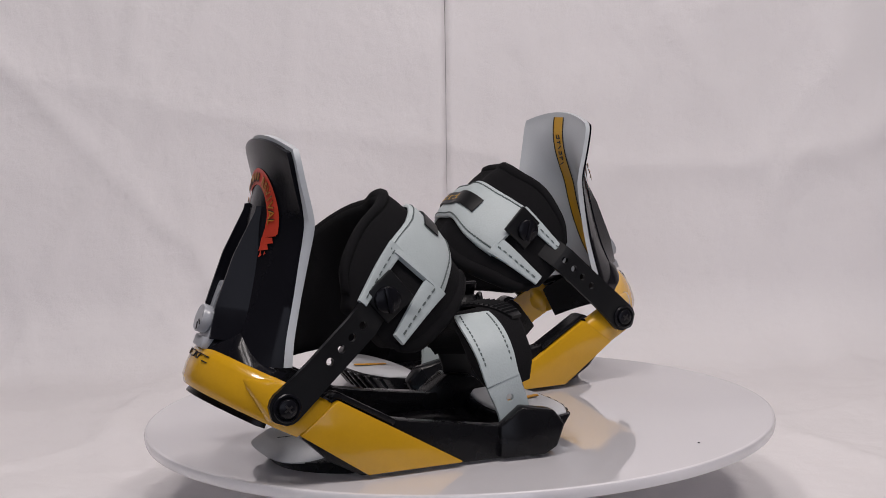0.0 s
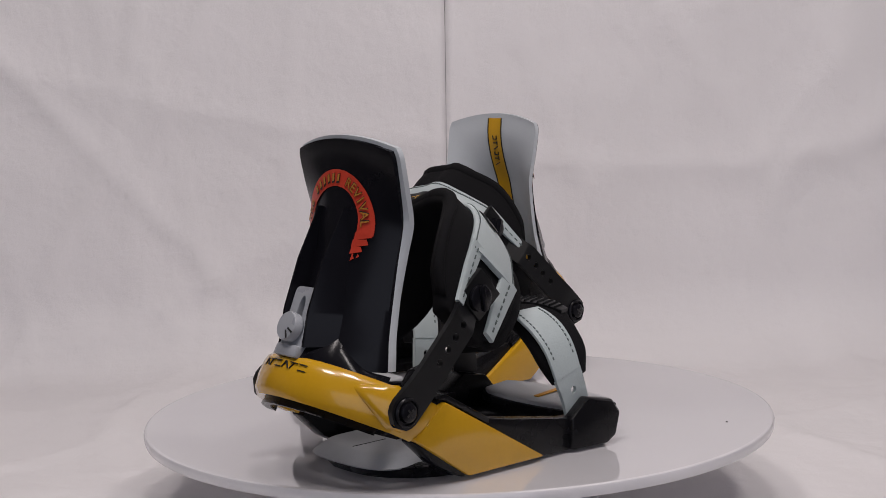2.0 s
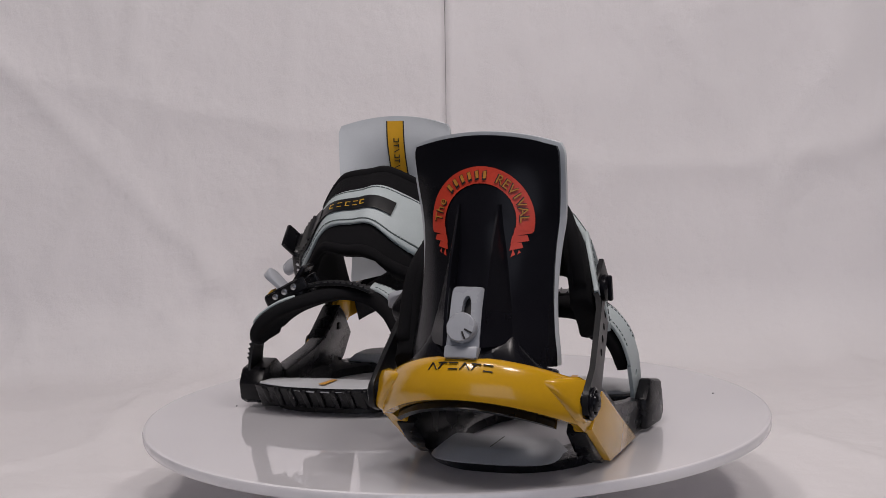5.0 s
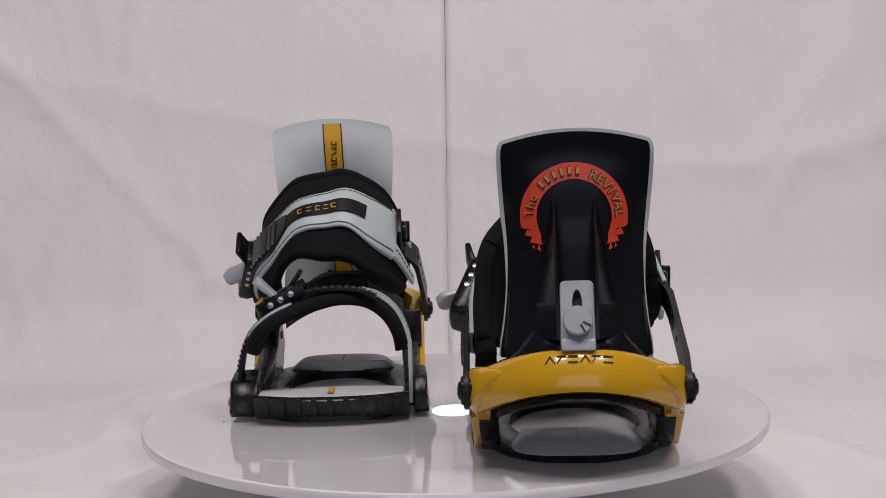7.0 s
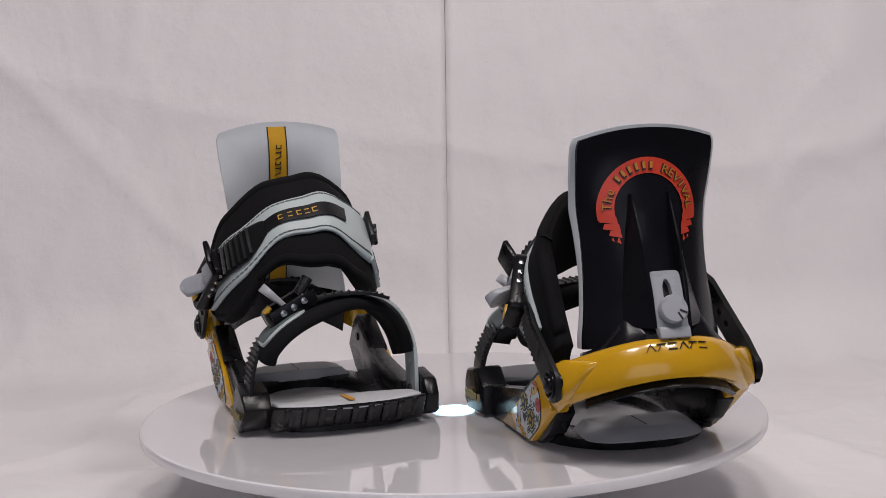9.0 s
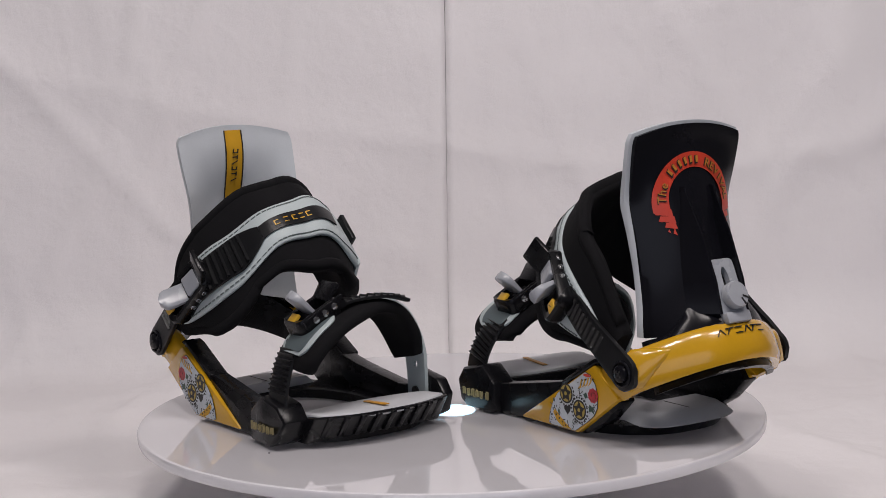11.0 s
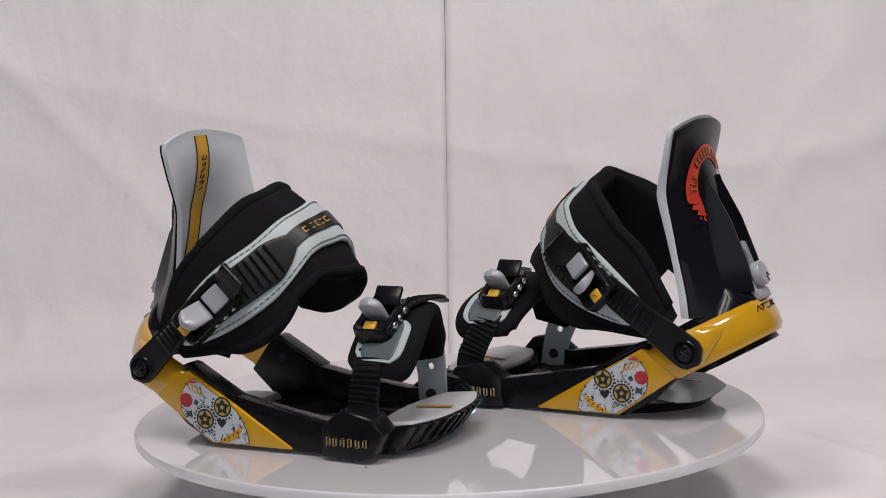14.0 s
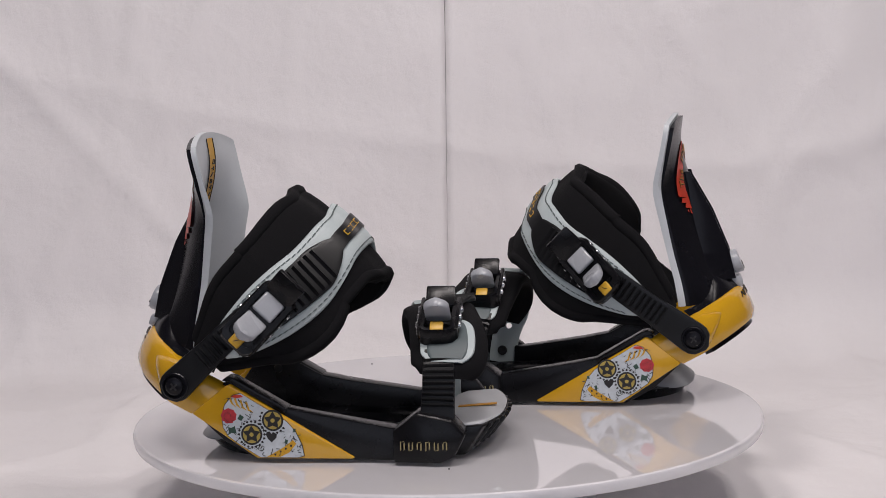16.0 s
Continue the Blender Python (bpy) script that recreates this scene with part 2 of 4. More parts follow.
# ---- the set: cloth sweep, wall behind, table, and an unseen room added around them ----
def backdrop_point(x, s):
    """The sweep at x across and s along it: over the table, through a bend and up the wall."""
    bend, flat_len = 0.10, 0.95
    y_wall, z_floor = 0.66, -0.085
    arc = bend * math.pi / 2
    if s < flat_len:
        y, z, n = y_wall - bend - flat_len + s, z_floor, Vector((0, 0, 1))
    elif s < flat_len + arc:
        a = (s - flat_len) / bend
        y, z, n = y_wall - bend + bend * math.sin(a), z_floor + bend - bend * math.cos(a), Vector((0, -math.sin(a), math.cos(a)))
    else:
        y, z, n = y_wall, z_floor + bend + s - flat_len - arc, Vector((0, -1, 0))
    p = Vector((x * 2.2, s * 1.6, 3.1))
    d = 0.010 * noise.noise(p * 1.3) + 0.004 * noise.noise(p * 3.1 + Vector((5, 2, 0))) + 0.0012 * noise.noise(p * 11)
    for k, (ang, sc, amp) in enumerate(((0.5, 3.2, 0.006), (-0.7, 4.1, 0.006), (1.45, 2.4, 0.005), (0.15, 5.5, 0.004), (-0.25, 6.3, 0.004))):
        q = Vector((x * math.cos(ang) * sc + s * math.sin(ang) * sc, (-x * math.sin(ang) + s * math.cos(ang)) * sc * 0.35, k * 7.7))
        r = 1 - abs(noise.noise(q))
        d += amp * r ** 14
    low = max(0, 1 - abs(s - flat_len - 0.05) / 0.5)
    d += 0.008 * low * noise.noise(Vector((x * 5, s * 3, 9)))
    return Vector((x, y, z)) + n * d


def sheet(name, x0, x1, seam, label):
    """One cloth sheet; its seam edge runs from the table up, a little out of true."""
    nx, ns, length = 150, 250, 2.5
    bm = bmesh.new()
    rows = []
    for j in range(ns + 1):
        s = length * j / ns
        wob = 0.0012 * math.sin(s * 5.0) + 0.010 * (s - 1.45) if seam else 0
        gap = 0.00020 + 0.00034 * min(1, max(0, (s - 1.15) / 0.35))
        a, b = x0, x1
        if seam == "left":
            a = x0 + wob + gap / 2
        if seam == "right":
            b = x1 + wob - gap / 2
        rows.append([bm.verts.new(backdrop_point(a + (b - a) * i / nx, s)) for i in range(nx + 1)])
    for a, b in zip(rows, rows[1:]):
        for i in range(nx):
            bm.faces.new((a[i], a[i + 1], b[i + 1], b[i]))
    me = mesh_of(name, bm, CLOTH, 80)
    ob = new(name, me)
    mod = ob.modifiers.new("thickness", "SOLIDIFY")
    mod.thickness, mod.offset = 0.0012, 0
    return tagged(ob, label, "backdrop", kind="structure")


sheet("backdrop_left", -1.5, 0.0020, "right", "creased white cotton cloth sheet hung as backdrop")
sheet("backdrop_right", 0.0020, 1.5, "left", "creased white cotton cloth sheet hung beside a narrow seam")


def slab(name, size, centre, mat, label, category):
    bm = block(size, Matrix.Translation(centre), 0.004)
    return tagged(new(name, mesh_of(name, bm, mat)), label, category, kind="structure")


# added backing, dark so that the gap between the sheets looks shaded
slab("wall_north", (4.2, 0.06, 3.2), (0, 0.72, 0.7), DARK, "wall added behind the hanging cloth, coloured dark to shade the seam gap", "wall")
slab("table_top", (3.2, 1.12, 0.04), (0, 0.12, -0.125), WALL, "table top under the white cloth", "table")
# unseen room shell, added to shape bounce; its south side stays open for the fill
slab("floor", (4.2, 5.0, 0.06), (0, -1.8, -0.93), WALL, "plain unseen floor added to close the room", "floor")
slab("ceiling", (4.2, 5.0, 0.06), (0, -1.8, 2.33), WALL, "plain dim unseen ceiling added to limit the bounced light", "ceiling")
slab("unseen_wall_west", (0.06, 5.0, 3.2), (-2.13, -1.8, 0.7), WALL, "plain dim unseen side wall added to limit the bounced light", "wall")
slab("unseen_wall_east", (0.06, 5.0, 3.2), (2.13, -1.8, 0.7), WALL, "plain dim unseen side wall added to limit the bounced light", "wall")
slab("unseen_wall_south", (0.20, 0.06, 3.2), (-2.0, -4.33, 0.7), WALL, "plain dim unseen wall beside the opening for the fill light", "wall")
slab("unseen_wall_south_b", (0.20, 0.06, 3.2), (2.0, -4.33, 0.7), WALL, "plain dim unseen wall beside the opening for the fill light", "wall")
slab("unseen_wall_south_c", (3.8, 0.06, 0.55), (0, -4.33, -0.625), WALL, "plain dim unseen wall under the opening for the fill light", "wall")
slab("unseen_wall_south_d", (3.8, 0.06, 0.08), (0, -4.33, 2.26), WALL, "plain dim unseen wall above the opening for the fill light", "wall")


# ---- turntable ----
def make_turntable():
    thing = tagged(new("turntable"), "round glossy white acrylic turntable with a lit centre", "turntable")
    ex, ey = 0.0046, 0.0010
    prof = [(0.2570, -0.0090), (0.2592, -0.0082), (0.2600, -0.0065), (0.2600, -0.0020), (0.2592, -0.0006), (0.2575, 0.0)]
    bm = turned([(0.0005, -0.009), (0.2550, -0.009)] + prof + [(0.2570, 0.0), (0.2560, 0.0), (0.0005, 0.0)], Matrix.Translation((ex, ey, 0)), 160)
    part("disc", bm, ACRYLIC, thing, "glossy white acrylic disc", mirror=False, smooth=30)
    bm = turned([(0.0005, 0.0003), (0.0165, 0.0003), (0.0180, 0.0008), (0.0168, 0.0013), (0.0005, 0.0015)], Matrix(), 40)
    part("centre_light", bm, LED, thing, "glowing cool white centre lamp", mirror=False)
    for x, y, r in ((0.1838, -0.1340, 0.0011), (-0.1027, 0.1610, 0.0009)):
        part("speck", turned([(0.0001, 0.0), (r, 0.0002), (r * 0.6, 0.0008), (0.0001, 0.0009)], Matrix.Translation((x, y, 0.0)), 7), INK, thing, "tiny dark speck of dust", mirror=False)
    return thing


turntable = make_turntable()


def make_base():
    thing = tagged(new("motor_drum"), "low pale round motor drum under the turntable", "motor drum")
    bm = turned([(0.005, -0.086), (0.115, -0.086), (0.120, -0.080), (0.112, -0.030), (0.106, -0.026), (0.005, -0.026)], Matrix(), 64)
    part("housing", bm, PALE, thing, mirror=False)
    bm = turned([(0.005, -0.026), (0.030, -0.026), (0.030, -0.009), (0.005, -0.009)], Matrix(), 32)
    part("spindle", bm, STEEL, thing, mirror=False)
    return thing


make_base()


# ---- snowboard bindings: x to the toe, y to the buckle side, z up; origin under the heel bolts ----
DN = Vector((0.7071, 0, -0.7071))
UP45 = Vector((0.743, 0, 0.669))
TILT = radians(28)
UAX, WAX = Vector((math.cos(TILT), 0, -math.sin(TILT))), Vector((math.sin(TILT), 0, math.cos(TILT)))


def flip(bm, sg):
    if sg < 0:
        for v in bm.verts:
            v.co.y = -v.co.y
    return bm


def lerp_rows(rows, z):
    """Values from rows of (z, a, b, ...) at z."""
    R = np.array(rows)
    return [float(np.interp(z, R[:, 0], R[:, k])) for k in range(1, R.shape[1])]


HB = [  # height, half width, x at the rim, x at the middle
    (0.078, 0.0545, 0.0085, -0.0400), (0.090, 0.0540, 0.0095, -0.0335), (0.102, 0.0520, 0.0112, -0.0265), (0.120, 0.0500, 0.0148, -0.0165),
    (0.140, 0.0490, 0.0186, -0.0085), (0.160, 0.0490, 0.0222, -0.0025), (0.178, 0.0502, 0.0252, 0.0012), (0.190, 0.0510, 0.0244, 0.0052),
    (0.206, 0.0520, 0.0212, 0.0098), (0.222, 0.0527, 0.0182, 0.0116), (0.2385, 0.0530, 0.0155, 0.0098)]
HBS = smooth_path(HB, 60)


def hb_point(u, v, inset=0.0):
    """The highback's back skin; u from -1 to 1 across, v from 0 to 1 up; the corners at its top are rounded."""
    zt = 0.0815 + v * (0.2415 - 0.0815)
    hw, xr, xc = lerp_rows(HBS, zt)
    top = min(1, max(0, (zt - 0.13) / 0.05))
    hw += 0.0027 * top - inset * (0.35 + 0.65 * top)
    drop = 0.0085 * u * u
    zz = zt - max(0.0, v - 0.55) / 0.45 * drop
    lift = max(0.0, 0.18 - v) / 0.18 * 0.006 * (1 - u * u)
    corner = max(0.0, v - 0.93) / 0.07
    hw *= 1 - 0.055 * corner ** 2.5
    return Vector((xc + (xr - xc) * u * u + LEAN[1] * min(1, max(0, zz - 0.085) / 0.08), u * hw + LEAN[0] * max(0, zz - 0.09) / 0.145, zz + lift))


def hb_shell(inset, x0, x1, vmax=1.0, vmin=0.0, nu=28, nv=40):
    """A curved solid between two offsets of the highback's skin."""
    rings = []
    for j in range(nv + 1):
        v = vmin + (vmax - vmin) * j / nv
        back = [hb_point(-1 + 2 * i / nu, v, inset) + Vector((x0, 0, 0)) for i in range(nu + 1)]
        front = [hb_point(1 - 2 * i / nu, v, inset) + Vector((x1, 0, 0)) for i in range(nu + 1)]
        rings.append(back + front)
    return loft(rings)


def hb_surface(y, z, off):
    """The place on the back skin at y, z, moved off it backwards."""
    v = (z - 0.0815) / 0.160
    for _ in range(3):
        zt = 0.0815 + v * 0.160
        hw = lerp_rows(HBS, zt)[0] + 0.0027 * min(1, max(0, (zt - 0.13) / 0.05))
        u = max(-1, min(1, (y - LEAN[0] * max(0, z - 0.09) / 0.145) / hw))
        v += (z - hb_point(u, v).z) / 0.160
    p = hb_point(u, v)
    return Vector((p.x - off, y, z))


def add_highback(thing):
    shell = part("highback_shell", hb_shell(0.0032, -0.0040, -0.0002, 0.985), GLOSS, thing, "glossy black highback shell")
    part("highback_liner", hb_shell(0.0, 0.0, 0.0042), PALE, thing, "pale grey highback liner and rim", smooth=50)
    # two wedge ribs beside the middle channel
    for sg in (1, -1):
        rings = []
        for k in range(25):
            f = k / 24
            z = 0.192 - f * 0.092
            yi, yo = 0.0138 - 0.0018 * f, 0.0158 + 0.0150 * f
            xs = float(np.interp(z, [0.098, 0.124, 0.158, 0.190], [-0.0350, -0.0290, -0.0150, 0.0032]))
            a = hb_surface(yi, z, -0.001)
            b = hb_surface(yo, z, 0.0035)
            top = Vector((min(xs, a.x - 0.004 - 0.0008), yi + 0.0012, z))
            rings.append([a, Vector((top.x, yi, z)), top + Vector((0, 0.0012 * f, 0)), b, hb_surface(yo, z, -0.001)])
        part("rib", flip(loft(rings), sg), GLOSS, shell, smooth=30)
    # glossy flange that carries the shell on the heel hoop
    rings = []
    for k in range(49):
        y = -0.0595 + 0.119 * k / 48
        h = Vector((0, y, 0.057)) + UAX * (-0.0470 * (1 - abs(y / 0.070) ** 2.15)) + WAX * 0.0150
        rise = 0.0030 + 0.0145 * max(0, 1 - abs(abs(y) - 0.0320) / 0.0195) if abs(y) > 0.0125 else 0.002
        z = h.z + rise
        top = hb_surface(y * 0.90, z, 0.0032)
        top.x = max(top.x, h.x + 0.002)
        mid = h.lerp(top, 0.5) + Vector((-0.0022, 0, 0.0010))
        rings.append([h + Vector((0.004, 0, -0.006)), h + Vector((-0.0012, 0, 0)), mid, top, top + Vector((0.0052, 0, -0.002))])
    part("highback_foot", loft(rings), GLOSS, thing, smooth=35)
    # lean adjuster
    n = Vector((-0.918, 0, 0.396)).normalized()
    up = Vector((0.396, 0, 0.918)).normalized()
    yax = up.cross(n)
    mid = Vector((-0.0258, 0, 0.1145))
    m = axes(mid, yax, up, n)
    hw, hh = 0.0120, 0.0250
    out, hole = [], []
    for k in range(40):
        a = 2 * math.pi * k / 40
        c, s = math.cos(a), math.sin(a)
        out.append((hw * math.copysign(abs(c) ** 0.25, c), hh * math.copysign(abs(s) ** 0.18, s)))
        hole.append((0.0034 * c, 0.0060 + 0.0125 * math.copysign(abs(s) ** 0.75, s)))
    rings = [[Vector((x, y, -0.002)) for x, y in hole], [Vector((x, y, 0.003)) for x, y in hole],
             [Vector((x * 0.96, y * 0.98, 0.003)) for x, y in out], [Vector((x, y, 0.0022)) for x, y in out], [Vector((x, y, -0.002)) for x, y in out]]
    bm = loft(rings, cap=False, loop=True)
    bm.transform(m)
    adj = part("lean_adjuster", bm, SILVER, thing, "pale grey slotted lean adjuster plate")
    part("adjuster_foot", block((0.0236, 0.0085, 0.006), m @ Matrix.Translation((0, -0.0208, 0.003)), 0.0015), SILVER, adj)
    part("slot_back", block((0.010, 0.032, 0.0012), m @ Matrix.Translation((0, 0.0045, -0.0030)), 0.0003), INK, adj)
    knob = part("knob", turned([(0.0005, 0.003), (0.0085, 0.003), (0.0100, 0.0042), (0.0103, 0.0100), (0.0095, 0.0112), (0.0004, 0.0116)],
                               m @ Matrix.Translation((0, -0.0050, 0)), 32), SILVER, adj, "round pale grey adjuster knob")
    for ang in (-25, -62):
        a = radians(ang) if SIDE[0] > 0 else radians(180 - ang)
        part("knob_mark", block((0.0058, 0.0012, 0.0006), m @ Matrix.Translation(Vector((0.0066 * math.cos(a), 0.0066 * math.sin(a) - 0.0050, 0.0116)))
                                @ Matrix.Rotation(a, 4, "Z"), 0), INK, knob)
    # banner print on the shell's back
    cz, r0, r1 = 0.1800, 0.0262, 0.0378

    def on_back(r, ang, off):
        return hb_surface(r * math.sin(ang), cz + r * math.cos(ang), off)
    bm = bmesh.new()
    grid = []
    for k in range(61):
        a = radians(-101 + 202 * k / 60)
        grid.append([bm.verts.new(on_back(r0 + (r1 - r0) * j / 4, a, 0.0046)) for j in range(5)])
    for a, b in zip(grid, grid[1:]):
        for j in range(4):
            bm.faces.new((a[j], a[j + 1], b[j + 1], b[j]))
    for sg in (1, -1):   # ragged ribbon tails
        for (ya, yb, za, zb) in ((0.0245, 0.0365, 0.1705, 0.1760), (0.0230, 0.0345, 0.1655, 0.1708), (0.0225, 0.0310, 0.1610, 0.1660), (0.0235, 0.0262, 0.1565, 0.1612), (0.0275, 0.0296, 0.1580, 0.1612)):
            q = [bm.verts.new(hb_surface(sg * y, z, 0.0047)) for y, z in ((ya, za), (yb, za + 0.0015), (yb - 0.0012, zb), (ya + 0.0010, zb))]
            bm.faces.new(q if sg > 0 else q[::-1])
    ban = part("banner_print", bm, RED, thing, "red ribbon banner print with gold gothic lettering")
    # the lettering reads from the left as seen from behind
    letters = "The ###### REVIVAL"
    for k, ch in enumerate(letters):
        if ch == " ":
            continue
        a = radians(-86 + 172 * k / (len(letters) - 1))
        p = on_back((r0 + r1) / 2 - 0.0038, -a, 0.0052)
        outv = Vector((0, -math.sin(a), math.cos(a)))
        right = Vector((0, -math.cos(a), -math.sin(a)))
        t = (hb_surface(p.y + right.y * 0.003, p.z + right.z * 0.003, 0.0052) - hb_surface(p.y - right.y * 0.003, p.z - right.z * 0.003, 0.0052)).normalized()
        u2 = (hb_surface(p.y + outv.y * 0.003, p.z + outv.z * 0.003, 0.0052) - p).normalized()
        nn = t.cross(u2).normalized()
        for off, mat, push in ((0.0, INK, 0.0), (0.0006, LETTER_GOLD, 0.0004)):
            mm = axes(p + nn * push + t * off + u2 * off, t, u2, nn)
            if ch == "#":
                w = 0.0015
                bm = flat([(-w, 0), (w, 0.0006), (w, 0.0072), (-w, 0.0066)] if mat is INK else [(-w * 0.85, 0.0008), (w * 0.55, 0.0012), (w * 0.55, 0.0062), (-w * 0.85, 0.0058)], mm, 0.0002)
            else:
                bm = glyph(ch, 0.0104 if mat is INK else 0.0092, mm, 0.0001)
            part("letter" if mat is INK else "letter_shine", bm, mat, ban, mirror=False)
    # stripe down the liner's front
    rows, bm = [], bmesh.new()
    for k in range(41):
        z = 0.2375 - k / 40 * 0.145
        row = []
        for y in (-0.0078, -0.0026, 0.0026, 0.0078):
            p = hb_point(y / 0.052, (z - 0.0815) / 0.160)
            row.append(bm.verts.new(Vector((p.x + 0.0046, p.y * SIDE[0], z - 0.0006))))
        rows.append(row)
    for a, b in zip(rows, rows[1:]):
        for j in range(3):
            bm.faces.new((a[j], b[j], b[j + 1], a[j + 1]))
    st = part("stripe", bm, STRIPE, thing, "yellow stripe with a dark wordmark", mirror=False)
    q = hb_point(0, (0.207 - 0.0815) / 0.160)
    qa, qb = hb_point(0, (0.19 - 0.0815) / 0.160), hb_point(0, (0.224 - 0.0815) / 0.160)
    d = (qb - qa).normalized()
    tagged(part("wordmark", word_bars(0.030, 0.0052, axes(Vector((q.x + 0.0054, q.y * SIDE[0], q.z)), d, Vector((0, 1, 0)), d.cross(Vector((0, 1, 0))))), INK, st, mirror=False), kind="stuff")
    for y in (-0.0078, 0.0078):
        rows = []
        for k in range(31):
            z = 0.2375 - k / 30 * 0.145
            p = hb_point(y / 0.052, (z - 0.0815) / 0.160)
            rows.append([Vector((p.x + 0.0046 + dx, p.y * SIDE[0] + dy, z - 0.0006)) for dx, dy in ((0, -0.0005), (0.0005, -0.0005), (0.0005, 0.0005), (0, 0.0005))])
        part("stripe_edge", loft(rows), INK, st, mirror=False)


def hoop_path():
    """Plan of the heel hoop in its tilted plane: rows of (along, across)."""
    pts = [(0.024, 0.0700)]
    for k in range(29):
        a = radians(-90 + 180 * k / 28)
        s, c = math.sin(a), math.cos(a)
        y = -0.0700 * math.copysign(abs(s) ** 0.9, s)
        pts.append((-0.0475 * (1 - abs(y / 0.0700) ** 2.15), y))
    pts.append((0.024, -0.0700))
    return pts


def add_hoop(thing):
    P = hoop_path()
    n = len(P)
    rings = []
    for k in range(n):
        a, b = Vector(P[max(0, k - 1)]), Vector(P[min(n - 1, k + 1)])
        t = (b - a).normalized()
        out = Vector((-t.y, t.x))
        if out.dot(Vector(P[k]) - Vector((0.0, 0.0))) < 0:
            out = -out
        lo, hi = -0.0135, 0.0170
        ring = []
        for o, w in ((-0.0045, lo), (0.0010, lo - 0.0008), (0.0042, lo + 0.004), (0.0052, 0.0), (0.0046, hi - 0.008), (0.0030, hi - 0.003), (0.0005, hi - 0.0005), (-0.0045, hi)):
            u, y = P[k][0] + out.x * o, P[k][1] + out.y * o
            sh = (w / 0.030) * 0.022 * max(0.0, min(1, (P[k][0] + 0.004) / 0.028)) * 0.6
            ring.append(Vector((0, 0, 0.057)) + UAX * (u + sh) + Vector((0, y, 0)) + WAX * w)
        rings.append(ring)
    hoop = part("heel_hoop", loft(rings), YELLOW, thing, "glossy yellow heel hoop", smooth=50)
    for sg in (1, -1):
        rings = []
        for k in range(15):
            f = k / 14
            u = -0.0285 + 0.0430 * f
            h = min(1, 0.06 + (f / 0.55) ** 0.8) if f < 0.8 else 1 - 0.8 * (f - 0.8) / 0.2
            yb = 0.0500 + 0.0200 * min(1, f / 0.5) ** 0.7
            ring = []
            for i in range(12):
                a = 2 * math.pi * i / 12
                ring.append(Vector((0, 0, 0.057)) + UAX * u + WAX * (0.0065 - 0.0045 * min(1, f / 0.6) + 0.0148 * h * math.sin(a)) + Vector((0, yb + 0.0074 * (0.35 + 0.65 * h) * math.copysign(abs(math.cos(a)) ** 0.6, math.cos(a)), 0)))
            rings.append(ring)
        part("bolt_fairing", flip(loft(rings), sg), YELLOW, hoop)
    rings = []
    for k in range(37):
        y = -0.0610 + 0.122 * k / 36
        u = -0.0475 * (1 - abs(y / 0.0700) ** 2.15)
        p = Vector((0, 0, 0.057)) + Vector((0, y * 0.93, 0))
        tall = 0.0200 - 0.0075 * abs(y / 0.061) ** 3
        rings.append([p + UAX * (u + a) + WAX * w for a, w in ((0.0030, -0.0190), (0.0060, -0.0100), (0.0060, tall), (0.0100, tall - 0.0010), (0.0110, -0.0185))])
    part("heel_cup", loft(rings), BLACK, thing, "black heel cup inside the hoop", smooth=50)
    bms = []
    # the dark wordmark follows the hoop's back
    for k in range(6):
        y = 0.0235 - 0.047 * (k + 0.5) / 6
        xx = -0.0475 * (1 - (abs(y) / 0.0700) ** 2.15)
        slope = 0.0475 * 2.15 * abs(y / 0.0700) ** 1.15 / 0.0700 * math.copysign(1, y)
        along = (Vector((0, -1, 0)) - UAX * slope).normalized()
        p = Vector((0, 0, 0.057)) + UAX * (xx - 0.0046) + Vector((0, y, 0)) + WAX * 0.0080
        m = axes(p, along, WAX, along.cross(WAX))
        w, h, t = 0.0066, 0.0050, 0.0007
        rise = [(-w / 2, -h / 2), (-w / 2 + t, -h / 2), (t, h / 2), (0, h / 2)]
        fall = [(0, h / 2), (t, h / 2), (w / 2 + t, -h / 2), (w / 2, -h / 2)]
        top = [(-w / 2, h / 2 - t), (w / 2, h / 2 - t), (w / 2, h / 2), (-w / 2, h / 2)]
        foot = [(-w / 2, -h / 2), (w / 2, -h / 2), (w / 2, -h / 2 + t), (-w / 2, -h / 2 + t)]
        bms += [flat(q, m, 0.0010) for q in ((rise, fall), (top, rise), (top, foot))[k % 3]]
    tagged(part("wordmark", joined(bms), INK, hoop, "dark wordmark print", mirror=False), kind="stuff")


PANEL = [(0.0105, 0.0372), (0.0362, 0.0576), (0.0395, 0.0586), (0.1315, 0.0045), (0.1300, 0.0035), (0.0590, 0.0035)]
SKULL = [(0.0335, 0.036), (0.036, 0.044), (0.042, 0.0510), (0.048, 0.0525), (0.060, 0.0450), (0.075, 0.0360), (0.082, 0.0312), (0.088, 0.024),
         (0.0925, 0.014), (0.0938, 0.0062), (0.090, 0.0048), (0.0615, 0.0048), (0.046, 0.0145), (0.038, 0.0205), (0.0342, 0.027)]


def disc(cx, cy, r, n=20):
    return [(cx + r * math.cos(2 * math.pi * k / n), cy + r * math.sin(2 * math.pi * k / n)) for k in range(n)]


def star(cx, cy, r, n=5, inner=0.42, turn=0.3):
    return [(cx + (r if k % 2 == 0 else r * inner) * math.cos(turn + math.pi * k / n), cy + (r if k % 2 == 0 else r * inner) * math.sin(turn + math.pi * k / n)) for k in range(2 * n)]


